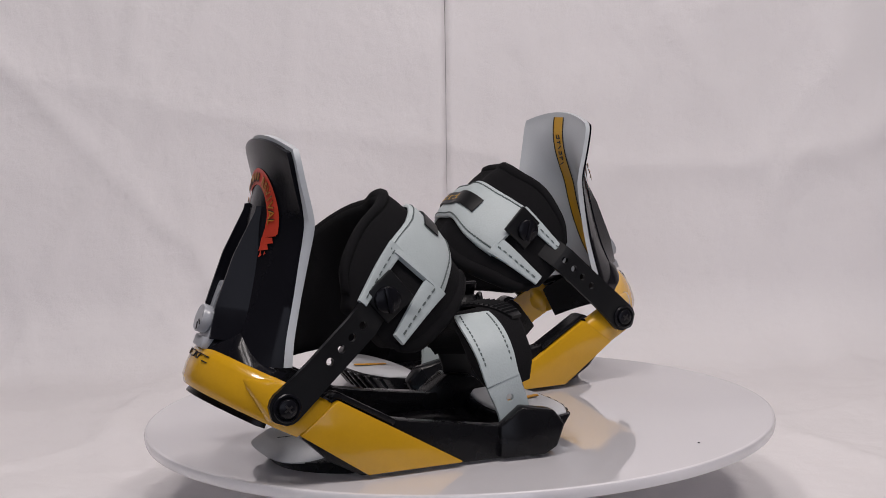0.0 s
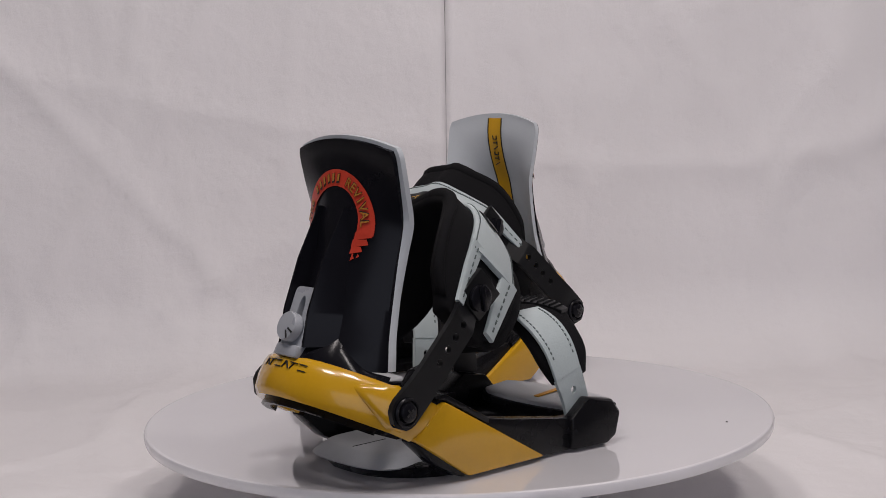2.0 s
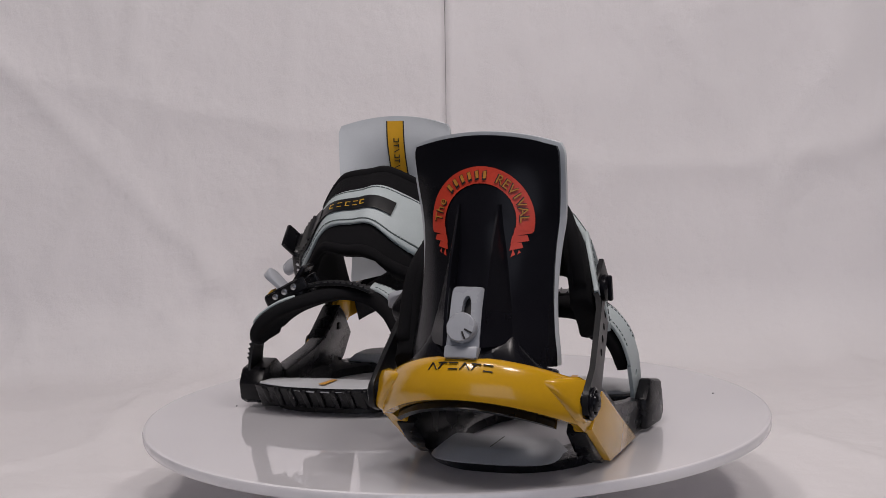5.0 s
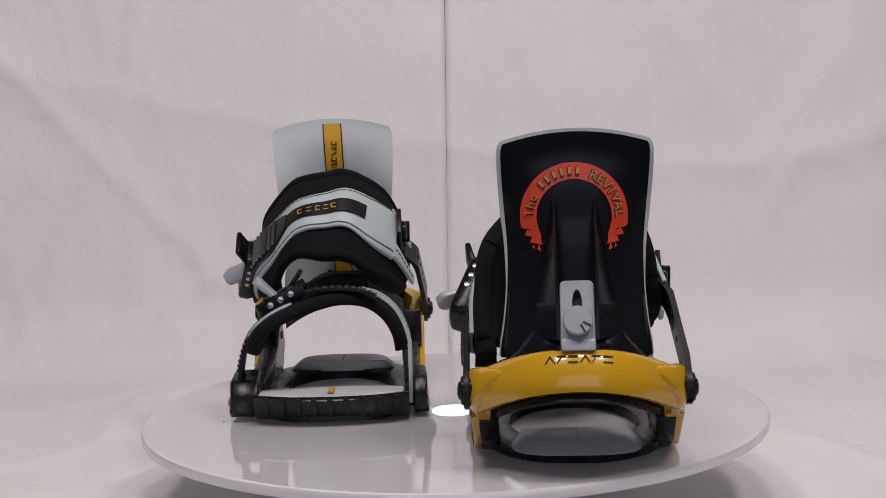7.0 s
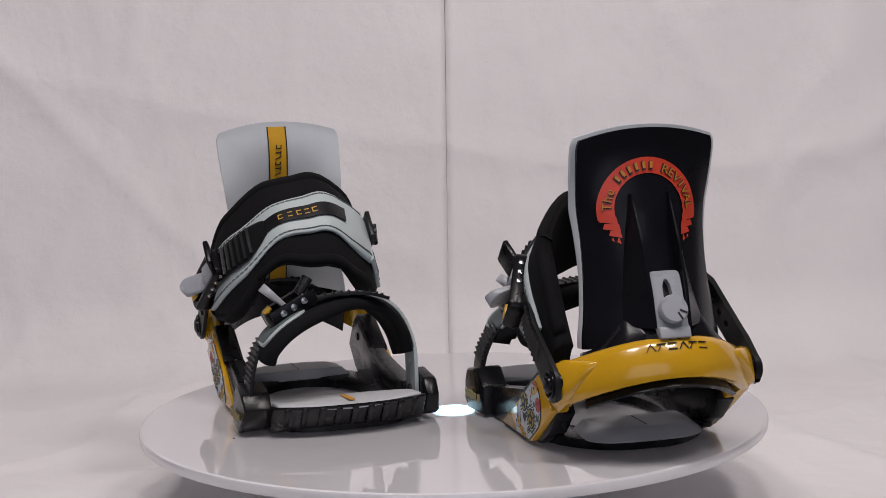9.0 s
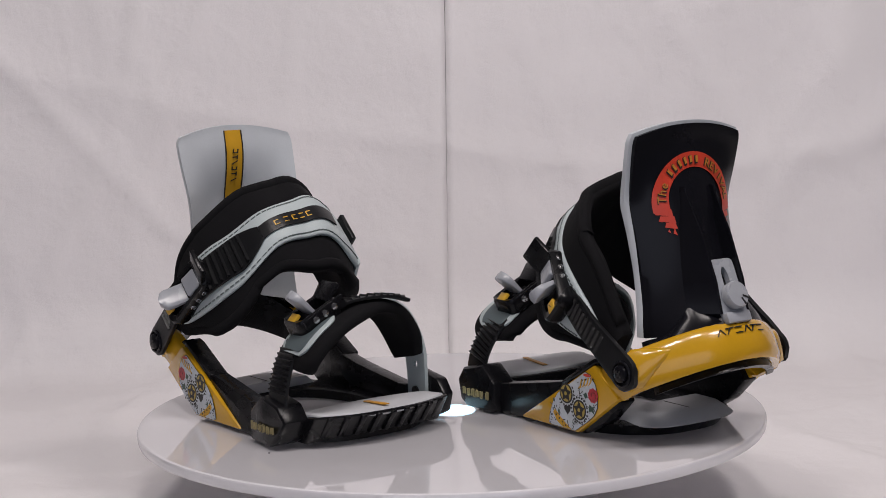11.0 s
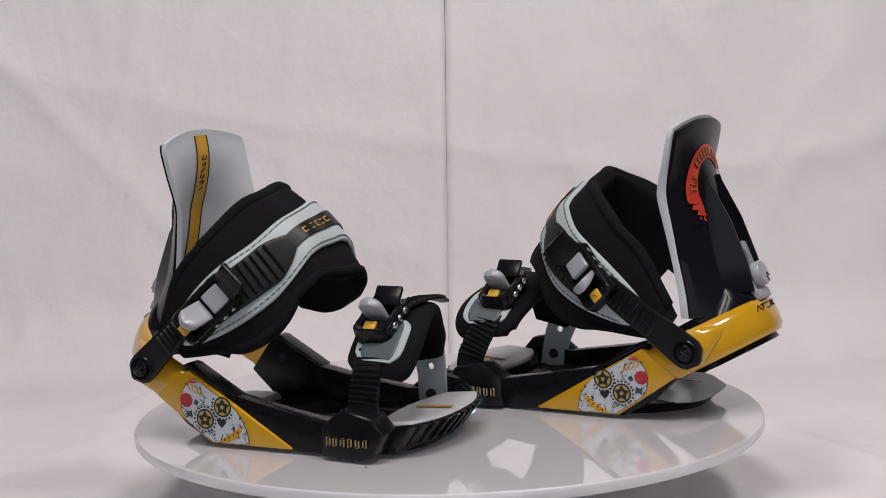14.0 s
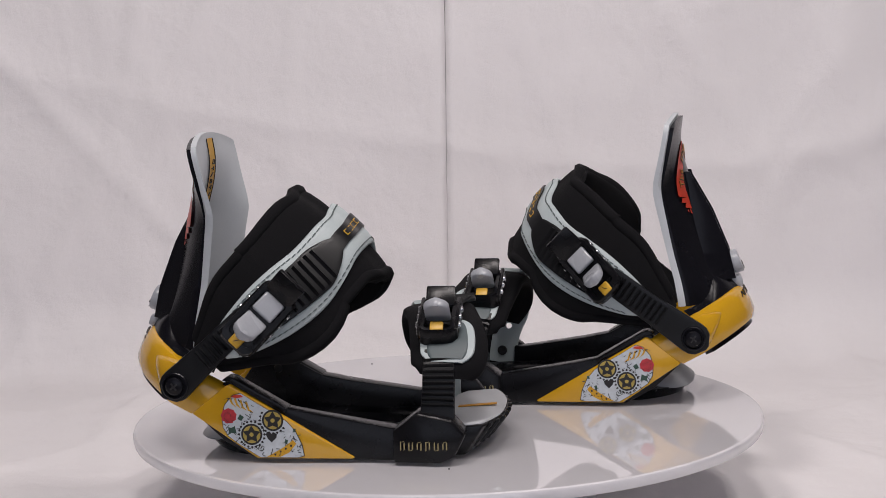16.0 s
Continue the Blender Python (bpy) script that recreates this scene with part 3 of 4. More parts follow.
def add_skull(panel):
    """The decorated print on the buckle side: flat coloured pieces."""
    def lay(name, poly, y, mat):
        part(name, prism(poly, y, y + 0.0003, "xz", 0), mat, panel)
    y = 0.0766
    lay("print_outline", [(x + (x - 0.062) * 0.02, z + (z - 0.028) * 0.015) for x, z in SKULL], y - 0.0002, INK)
    lay("print_ground", SKULL, y, BONE)
    for cx, cz in ((0.0553, 0.0220), (0.0715, 0.0325)):
        lay("print_ring", disc(cx, cz, 0.0080), y + 0.0002, INK)
        lay("print_ring", disc(cx, cz, 0.0066), y + 0.0004, PALEGOLD)
        lay("print_star", star(cx, cz, 0.0069, 5, 0.55), y + 0.0006, INK)
        lay("print_star", disc(cx, cz, 0.0016, 10), y + 0.0008, PALEGOLD)
        petals = []
        for k in range(20):
            a = 2 * math.pi * k / 20
            px, pz = cx + 0.0098 * math.cos(a), cz + 0.0098 * math.sin(a)
            if pz < 0.0545 - (px - 0.038) * 0.60 and pz > 0.0375 - (px - 0.0105) * 0.70 and pz > 0.006:
                petals.append(prism([(px + 0.0011 * math.cos(a + t), pz + 0.0011 * math.sin(a + t)) for t in (0, 1.9, math.pi, -1.9)], y + 0.0002, y + 0.0005, "xz", 0))
        tagged(part("print_petals", joined(petals), INK, panel), kind="stuff")
    lay("print_heart", [(0.0700, 0.0160), (0.0738, 0.0195), (0.0742, 0.0222), (0.0722, 0.0232), (0.0702, 0.0222), (0.0690, 0.0240), (0.0668, 0.0238), (0.0660, 0.0218), (0.0672, 0.0190)], y + 0.0002, INK)
    rx, rz = 0.0385, 0.0358
    lay("print_rose", [(rx + 0.0058 * (1 + 0.07 * math.sin(2.0 * k)) * math.cos(k * 0.2244), rz + 0.0056 * (1 + 0.07 * math.sin(2.0 * k)) * math.sin(k * 0.2244)) for k in range(28)], y + 0.0002, ROSE)
    for k in range(7):
        a, r = 0.9 * k, 0.0012 + 0.0005 * k
        px, pz = rx + r * math.cos(a), rz + r * math.sin(a)
        dx, dz, l = -math.sin(a), math.cos(a), 0.0009 + 0.00012 * k
        lay("print_rose_line", [(px - dx * l, pz - dz * l), (px + 0.0003 * math.cos(a), pz + 0.0003 * math.sin(a)), (px + dx * l, pz + dz * l), (px + 0.0006 * math.cos(a), pz + 0.0006 * math.sin(a))], y + 0.0004, INK)
    for pts in ([(0.0450, 0.0335), (0.0480, 0.0320), (0.0500, 0.0350), (0.0470, 0.0372)], [(0.0375, 0.0275), (0.0400, 0.0268), (0.0428, 0.0282), (0.0440, 0.0225), (0.0405, 0.0232), (0.0372, 0.0212), (0.0385, 0.0245)],
                [(0.0795, 0.0155), (0.0815, 0.0150), (0.0825, 0.0175), (0.0805, 0.0185)], [(0.0860, 0.0235), (0.0880, 0.0240), (0.0885, 0.0265), (0.0865, 0.0258)]):
        lay("print_leaf", pts, y + 0.0002, LEAF)
    lay("print_tooth_band", [(0.0885, 0.0150), (0.0860, 0.0178), (0.0795, 0.0128), (0.0700, 0.0072), (0.0660, 0.0052), (0.0760, 0.0050), (0.0830, 0.0085)], y + 0.0002, STRIPE)
    for k in range(4):
        lay("print_tooth", disc(0.0845 - 0.0040 * k, 0.0136 - 0.0022 * k, 0.0008, 8), y + 0.0004, INK)
    for f in range(4):   # flames that stream from the crown
        x0 = 0.0395 + 0.0042 * f
        lay("print_flame", [(x0 - 0.0008, 0.0500 - 0.0012 * f), (x0 + 0.0008, 0.0508 - 0.0016 * f), (x0 + 0.0022, 0.0462 - 0.0018 * f), (x0 + 0.0050, 0.0420 - 0.0012 * f), (x0 + 0.0012, 0.0452 - 0.0018 * f)], y + 0.0002, STRIPE)
    lay("print_flame", [(0.0405, 0.0500), (0.0440, 0.0518), (0.0485, 0.0515), (0.0500, 0.0500), (0.0450, 0.0492)], y + 0.0004, RED)
    rng = random.Random(4)
    lines = []
    for k in range(260):   # small line work
        x, z = rng.uniform(0.035, 0.092), rng.uniform(0.006, 0.050)
        if z > 0.0555 - (x - 0.038) * 0.60 - 0.001 or z < 0.0365 - (x - 0.0105) * 0.70 + 0.003:
            continue
        if min((x - a) ** 2 + (z - b) ** 2 for a, b in ((0.0553, 0.022), (0.0715, 0.0325), (0.0415, 0.0375), (0.07, 0.02))) < 0.0092 ** 2:
            continue
        a, l = rng.uniform(0, 3.14), rng.uniform(0.0004, 0.0015)
        dx, dz = l * math.cos(a), l * math.sin(a)
        lines.append(prism([(x - dx - dz * 0.2, z - dz + dx * 0.2), (x - dx + dz * 0.2, z - dz - dx * 0.2), (x + dx + dz * 0.2, z + dz - dx * 0.2), (x + dx - dz * 0.2, z + dz + dx * 0.2)], y + 0.0002, y + 0.0005, "xz", 0))
    tagged(part("print_lines", joined(lines), INK, panel), kind="stuff")


LEAF = material("dark_green_print", (0.03, 0.07, 0.05), 0.4, bump=0.0)


def add_side(thing, sg):
    """One side of the chassis: black rail with the toe lug, and the yellow panel on it."""
    flare = 0.0115 if sg > 0 else 0.0060
    bm = prism([(0.0135, 0.0335), (0.0300, 0.0560), (0.0375, 0.0618), (0.0415, 0.0618), (0.0800, 0.0400), (0.1040, 0.0352), (0.1600, 0.0262), (0.1690, 0.0262), (0.1700, 0.0050), (0.1690, 0.0022), (0.0560, 0.0022), (0.0330, 0.0150)],
               0.0560, 0.0705, "xz", 0.0014)
    for v in bm.verts:
        f = max(0, (v.co.x - 0.118) / 0.05)
        v.co.y += flare * 0.45 * f if v.co.y > 0.062 else 0.004 * f
    rail = part("side_rail", flip(bm, sg), BLACK, thing, smooth=30)
    bm = prism([(0.1610, 0.0262), (0.1793, 0.0396), (0.2040, 0.0348), (0.2142, 0.0230), (0.2060, 0.0072), (0.1955, 0.0024), (0.1610, 0.0024)],
               0.0610 if sg > 0 else 0.0668, 0.0745 + flare, "xz", 0.0022)
    for v in bm.verts:
        if v.co.y > 0.07:
            v.co.y -= max(0, (0.172 - v.co.x)) * 0.35 + max(0, v.co.x - 0.203) * 0.35 + max(0, v.co.z - 0.026) * 0.30
    lug = part("toe_lug", flip(bm, sg), BLACK, thing, smooth=30)
    bm = prism(PANEL, 0.0620, 0.0760, "xz", 0.0011)
    panel = part("side_panel", flip(bm, sg), YELLOW, thing, "glossy yellow side panel with a decorated print" if sg > 0 else "glossy plain yellow side panel", smooth=30)
    # ledge over the panel, seen from inside too
    bm = prism([(0.0330, 0.0615), (0.0375, 0.0640), (0.0420, 0.0632), (0.0815, 0.0402), (0.0800, 0.0362), (0.0405, 0.0595)], 0.0580, 0.0735, "xz", 0.0008)
    part("rail_ledge", flip(bm, sg), BLACK, rail)
    part("rail_screw", flip(turned([(0.0004, -0.0005), (0.0038, -0.0005), (0.0034, 0.0012), (0.0004, 0.0014)], axes(Vector((0.045, 0.0560, 0.045)), Vector((1, 0, 0)), Vector((0, 0, 1)), Vector((0, -1, 0))), 16), sg), RUBBER, rail)
    if sg > 0:
        add_skull(panel)
        # gold wordmark on the lug, plain bars with a gothic weight
        bms = []
        for k in range(6):
            x = 0.1655 + 0.0062 * k * 1.0
            m = axes(Vector((x + 0.0030, 0.0852 - max(0, 0.172 - x - 0.003) * 0.35, 0.0155)), Vector((SIDE[0] * -1.0, 0, 0)) * -SIDE[0], Vector((0, 0, 1)), Vector((0, 1, 0)))
            for dx, dz, w, h in ((-0.0015, 0.0, 0.0008, 0.0070 - 0.001 * (k % 3)), (0.0011, -0.0004 + 0.0006 * (k % 2), 0.0008, 0.0058), (-0.0002, (0.0030, -0.0030, 0.0030)[k % 3], 0.0022, 0.0007)):
                bms.append(flat([(dx - w / 2, dz - h / 2), (dx + w / 2, dz - h / 2 + 0.0006), (dx + w / 2, dz + h / 2), (dx - w / 2, dz + h / 2 - 0.0006)], m, 0.0013))
        tagged(part("wordmark", joined(bms), GOLDINK, lug, "pale gold wordmark print"), kind="stuff")
    # bolt
    m = axes(Vector((0, 0.0790, 0.059)), Vector((1, 0, 0)), Vector((0, 0, 1)), Vector((0, 1, 0)))
    bolt = part("bolt", flip(turned([(0.0004, -0.010), (0.0102, -0.010), (0.0102, 0.0022), (0.0094, 0.0030), (0.0084, 0.0030), (0.0078, 0.0016), (0.0070, 0.0016), (0.0064, 0.0042), (0.0050, 0.0052), (0.0004, 0.0054)], m, 32), sg), GLOSS, thing, "round black pivot bolt")
    for a in (35, 125):
        part("bolt_slot", flip(block((0.0066, 0.0014, 0.0006), m @ Matrix.Translation((0, 0, 0.0053)) @ Matrix.Rotation(radians(a), 4, "Z"), 0), sg), INK, bolt)


PALEGOLD = material("dull_gold_print", (0.40, 0.30, 0.07), 0.4, spread=0.15, scale=300, bump=0.0)
ROSE = material("crimson_print", (0.42, 0.03, 0.04), 0.4, spread=0.3, scale=500, bump=0.0)
GOLDINK = material("pale_gold_print", (0.30, 0.25, 0.12), 0.45, spread=0.2, scale=300, bump=0.0)


def add_base(thing):
    """Base plate with a round opening, heel and toe pads and the toothed toe bumper."""
    n = 72
    rings = [[], [], [], [], [], []]
    for k in range(n):
        a = 2 * math.pi * k / n
        c, s = math.cos(a), math.sin(a)
        hx, hy = 0.118 + 0.074 * c, 0.050 * s
        ox = 0.108 + (0.112 if c > 0 else 0.104) * math.copysign(abs(c) ** 0.62, c)
        oy = 0.0655 * math.copysign(abs(s) ** 0.55, s)
        if ox < 0.05:
            oy *= 1 - 0.30 * ((0.05 - ox) / 0.045) ** 2
        rings[0].append(Vector((hx, hy, 0.0022)))
        rings[1].append(Vector((hx, hy, 0.0095)))
        rings[2].append(Vector((0.118 + 0.0765 * c, 0.0525 * s, 0.0110)))
        rings[3].append(Vector((0.108 + (ox - 0.108) * 0.88, oy * 0.92, 0.0125)))
        rings[4].append(Vector((ox, oy, 0.0110)))
        rings[5].append(Vector((ox + (0.008 if ox < 0.05 else 0), oy * 0.985, 0.0022)))
    part("base_plate", loft(rings, cap=False, loop=True), BLACK, thing, smooth=45)
    rings = []
    for z, k, dx in ((0.0100, 1.0, 0.0), (0.0112, 1.02, -0.0005), (0.0125, 1.0, 0.0), (0.0188, 0.84, 0.001), (0.0196, 0.80, 0.002)):
        ring = []
        for i in range(33):
            a = radians(-90 + 180 * i / 32)
            c, q = math.cos(a), math.sin(a)
            ring.append(Vector((0.048 - 0.045 * k * max(0.0, c) ** 0.42 + dx, 0.0470 * k * math.copysign(abs(q) ** 0.72, q), z)))
        rings.append(ring)
    bm = loft(rings)
    heel = part("heel_pad", bm, PADGREY, thing, "grey rubber heel pad", smooth=22)
    for y in (0.0,):
        part("pad_groove", block((0.030, 0.0008, 0.0006), Matrix.Translation((0.031, y, 0.0196)), 0), RUBBER, heel)
    # toe pad
    out = [(0.2000, -0.0590)]
    for k in range(17):
        y = -0.0590 + 0.118 * k / 16
        out.append((0.2375 - 0.0135 * abs(y / 0.059) ** 2.2, y))
    out.append((0.2000, 0.0590))
    for k in range(9):
        y = 0.050 - 0.100 * k / 8
        out.append((0.1900 + 0.0065 * (1 - (y / 0.05) ** 2) * -1 + 0.004, y))
    bm = prism(out, 0.0272, 0.0312, "xy", 0.0018, 3)
    for v in bm.verts:
        v.co.z += (v.co.x - 0.226) * 0.08 - 0.0034 - 0.0035 * max(0, (v.co.x - 0.225) / 0.014) ** 2
    toe = part("toe_pad", bm, PADGREY, thing, "pale grey toe pad with an orange line")
    part("pad_line", block((0.030, 0.0050, 0.0008), Matrix.Translation((0.2145, 0.0, 0.0272)) @ pose(0, 0, 0, 0, -4.6, 0), 0.0002), ORANGE, toe)
    # bumper under the toe pad with upright teeth
    out2 = [(x + 0.0006 if x > 0.205 else x - 0.002, y * 1.07) for x, y in out]
    bm = prism(out2, 0.0030, 0.0262, "xy", 0.0015)
    for v in bm.verts:
        if v.co.z > 0.02 and v.co.x < 0.205:
            v.co.z -= 0.004
    for v in bm.verts:
        if v.co.z < 0.010 and v.co.x > 0.205:
            v.co.z += 0.0050 * max(0, (v.co.x - 0.222) / 0.016)
            v.co.x -= 0.013
    bump = part("toe_bumper", bm, BLACK, thing, "black ribbed toe bumper")
    for k in range(9):
        y = -0.052 + 0.104 * k / 8
        x = 0.2402 - 0.0135 * abs(y / 0.059) ** 2.2
        bm = prism([(x - 0.018, 0.0075), (x - 0.0125, 0.0075), (x + 0.0004, 0.0235), (x - 0.0004, 0.0255), (x - 0.018, 0.0255)], y - 0.0022, y + 0.0022, "xz", 0.0006, 1)
        part("tooth", bm, BLACK, bump)


def ridges(frames, width, lift, height, pitch=2, scale=0.92):
    """Cross ridges on a strap, one mesh."""
    bms = []
    for k in range(0, len(frames), pitch):
        c, w, q, h = frames[k]
        c2 = frames[min(k + 1, len(frames) - 1)][0]
        c1 = frames[max(k - 1, 0)][0]
        t = (c2 - c1).normalized()
        L = width
        a = c + q * lift
        hw = h * scale
        rings = [[a - w * hw - t * L, a - w * hw + t * L * 0.2 + q * height, a - w * hw + t * L], [a + w * hw - t * L, a + w * hw + t * L * 0.2 + q * height, a + w * hw + t * L]]
        bms.append(loft(rings))
    return bms


def stitches(frames, offset, lift, every=1, size=0.0018):
    """A dashed seam along a strap's edge: offset is a fraction of its half width."""
    bms = []
    for k in range(1, len(frames) - 1, every):
        c, w, q, h = frames[k]
        t = (frames[k + 1][0] - frames[k - 1][0]).normalized()
        p = c + w * (h * offset if abs(offset) < 1 else 0) + q * lift
        bms.append(block((size * 2, 0.0009, 0.0007), axes(p, t, q.cross(t), q), 0))
    return joined(bms)


def add_ankle_strap(thing, strap_set, arm_set, buckle, reach):
    BEND[0] = strap_set
    rows = [(0.016, 0.0700, 0.077, 0.010), (0.033, 0.0715, 0.092, 0.024), (0.0555, 0.0720, 0.1115, 0.0410), (0.0804, 0.0670, 0.1286, 0.0495), (0.0952, 0.0520, 0.1498, 0.0457),
            (0.1104, 0.0300, 0.1586, 0.0460), (0.1200, 0.0060, 0.1620, 0.0490), (0.1217, -0.0160, 0.1663, 0.0479), (0.1160, -0.0300, 0.1615, 0.0489),
            (0.1020, -0.0430, 0.1490, 0.0500), (0.0875, -0.0530, 0.1325, 0.0460), (0.0730, -0.0600, 0.1150, 0.0370), (0.0600, -0.0630, 0.1020, 0.0180)]
    F = strap_frames(rows, 70, DN)
    pad = part("ankle_pad", band(F, 0.015, -0.0085, 22, 0.55, 0.003), FABRIC, thing, "thick black padded ankle strap", smooth=60)
    # rolled edge piping
    for e in (-0.93, 0.93):
        rr = []
        for c, w, q, h in F[2:-2]:
            p = c + w * h * e - q * 0.0055
            rr.append([p + (w * math.cos(a) + q * math.sin(a)) * 0.0052 for a in [2 * math.pi * i / 8 for i in range(8)]])
        part("pad_piping", loft(rr), FABRIC, pad, smooth=70)
    over = [(0.035, 0.0725, 0.089, 0.010), (0.047, 0.0732, 0.0975, 0.0165), (0.069, 0.0715, 0.1145, 0.0230), (0.090, 0.0630, 0.1315, 0.0250), (0.1070, 0.0450, 0.1475, 0.0225),
            (0.1175, 0.0230, 0.1585, 0.0205), (0.1225, 0.0020, 0.1640, 0.0205), (0.1240, -0.0160, 0.1675, 0.0220), (0.1195, -0.0300, 0.1605, 0.0245), (0.1080, -0.0430, 0.1450, 0.0260), (0.1000, -0.0500, 0.1350, 0.0260)]
    G = strap_frames(over, 60, DN)
    ov = part("strap_overlay", band(G, 0.0036, 0.0015, 18, 0.3, 0.0030), LEATHER, pad, "pale grey stitched leather overlay", smooth=60)
    for o in (-0.84, 0.84):
        tagged(part("stitching", stitches(G[4:], o, 0.0043, 1), STITCH, ov), kind="stuff")
    # fork of the overlay on the plain side
    for o in (-1, 1):
        rr = []
        base = Vector((0.1030, -0.0475, 0.1390))
        for f in [k / 8 for k in range(9)]:
            p = base + Vector((-0.036, -0.0160, -0.035)) * f
            hw = 0.0082 * (1 - 0.50 * f)
            rr.append((p + DN * o * (0.0185 - 0.0030 * f), DN, Vector((0.25, -0.95, 0.2)).normalized(), hw))
        part("overlay_fork", band(rr, 0.0036, 0.0036, 14, 0.35), LEATHER, ov)
        tagged(part("stitching", stitches(rr, 0.02, 0.0058, 1), STITCH, ov), kind="stuff")
    # dark tag with a yellow wordmark near the top
    tagF = G[26:46]
    part("tag", band([(c, w, q, 0.0072) for c, w, q, h in tagF], 0.0012, 0.0065, 10, 0.25), RUBBER, ov, "black tag with a yellow wordmark")
    bms = []
    for k in range(5):
        c, w, q, h = tagF[3 + 2 * k]
        t = (tagF[4 + 2 * k][0] - tagF[2 + 2 * k][0]).normalized()
        m = axes(c + q * 0.0072, t, q.cross(t), q)
        s = 0.0022
        bms.append(flat([(-s, -0.0028), (s, -0.0028), (s, -0.0020), (-s, -0.0020)], m, 0.0003))
        bms.append(flat([(-s, 0.0018), (s, 0.0018), (s, 0.0026), (-s, 0.0026)], m, 0.0003))
        if k % 2 == 0:
            bms.append(flat([(-s, -0.0026), (-s + 0.0008, -0.0026), (-s + 0.0008, 0.0026), (-s, 0.0026)], m, 0.0003))
    tagged(part("wordmark", joined(bms), GOLD, ov), kind="stuff")
    # ridged tongue over the overlay
    T = strap_frames([(c.x, c.y, c.z, hh) for (c, w, q, h), hh in zip(G[11:27], list(np.linspace(0.0150, 0.0165, 12)) + [0.0155, 0.0135, 0.0110, 0.0075])], 40, DN)
    tong = part("ladder_tongue", band(T, 0.0030, 0.0067, 14, 0.35), RUBBER, thing, "black ridged ladder tongue", smooth=50)
    for piece in ridges(T[4:32], 0.0016, 0.0079, 0.0030, 3, 0.86):
        part("ridge", piece, RUBBER, tong, smooth=20)
    # buckle-side arm
    BEND[0] = arm_set
    d = UP45
    wv = Vector((0.669, 0, -0.743))
    rr = []
    for f in [k / 24 for k in range(25)]:
        l = -0.0125 + f * 0.112
        hw = 0.0125 * math.sqrt(max(0.02, 1 - min(0, l / 0.0125) ** 2)) if l < 0 else 0.0125 - 0.0022 * min(1, l / 0.04)
        rr.append((Vector((0, 0.0780 + 0.030 * min(0.25, max(0, l)) * 0.6 - max(0, l - 0.05) * 0.16, 0.059)) + d * l, wv, Vector((0, 1, 0)), hw))
    arm = part("ankle_arm", band(rr, 0.0044, 0.0, 14, 0.3), RUBBER, thing, "black ladder arm on the buckle side")
    for piece in ridges(rr[9:22], 0.0014, 0.0018, 0.0022, 1, 0.72):
        part("ridge", piece, RUBBER, arm, smooth=20)
    # ratchet buckle, leaning in with the strap
    BEND[0] = None
    mid, d, raised = Vector(buckle[0]), Vector(buckle[1]).normalized(), buckle[2]
    nb = (Vector((0, 1, 0)) - d * d.y).normalized()
    m = axes(mid, d, nb.cross(d), nb)
    bk = part("ankle_buckle", turned_frame(0.056, 0.031, 0.013, m), BLACK, thing, "black ratchet buckle with silver lever", smooth=35)
    part("buckle_plate", block((0.050, 0.022, 0.006), m @ Matrix.Translation((0, 0, -0.003)), 0.001), BLACK, bk)
    part("lever", lever(0.017, 0.0185, 0.0080, m @ Matrix.Translation((-0.0065, 0, 0.0095)) @ Matrix.Rotation(radians(raised), 4, "Y")), SILVER, bk, "silver-grey lever")
    part("window", block((0.0165, 0.0180, 0.005), m @ Matrix.Translation((0.0115, 0, 0.0045)) @ Matrix.Rotation(radians(8), 4, "Y"), 0.0018, 3), SILVER, bk)
    part("button", block((0.0092, 0.0092, 0.003), m @ Matrix.Translation((-0.0215, 0, 0.0066)), 0.0012), GOLD, bk, "yellow square button")
    part("button_mark", block((0.0042, 0.0006, 0.0004), m @ Matrix.Translation((-0.0215, 0, 0.0082)) @ Matrix.Rotation(radians(35), 4, "Z"), 0), INK, bk)
    part("paw", block((0.022, 0.024, 0.0045), m @ Matrix.Translation((0.029, 0, 0.0095)) @ Matrix.Rotation(radians(-35), 4, "Y"), 0.0016), BLACK, bk)
    for sg in (1, -1):
        for k in range(3):
            part("rivet", turned([(0.0003, 0), (0.0025, 0), (0.0021, 0.0011), (0.0003, 0.0015)], m @ Matrix.Translation((-0.002 + 0.009 * k, sg * 0.0150, 0.0015)) @ Matrix.Rotation(radians(-90 * sg), 4, "X"), 12), STEEL, bk)
    BEND[0] = arm_set
    # plain-side arm with holes, screwed on the overlay
    rr = []
    dd = Vector((0.757, 0, 0.653))
    ww = Vector((0.653, 0, -0.757))
    holes = [0.0435, 0.0555, 0.0665, 0.0780]
    segs = [k / 30 for k in range(31)]
    for f in segs:
        l = -0.0125 + f * (0.132 + reach)
        hw = 0.0125 * math.sqrt(max(0.02, 1 - (l / 0.0125) ** 2)) if l < 0 else 0.0125 - 0.0012 * min(1, l / 0.03)
        rr.append((Vector((0, -(0.0775 - 0.009 * max(0, min(1, (l - 0.02) / 0.08)) - (0.014 + max(0, reach)) * max(0, (l - 0.080) / 0.03)), 0.059)) + dd * l, ww, Vector((0, -1, 0)), hw))
    arm = part("ankle_arm", strip_with_holes(rr, 0.0042, holes), RUBBER, thing, "black punched arm on the plain side")
    p = Vector((0.0880, -0.0655 + max(0, reach) * 1.8, 0.1330)) + dd * reach
    m2 = axes(p, dd, Vector((0, -1, 0)).cross(dd), Vector((0, -1, 0)))
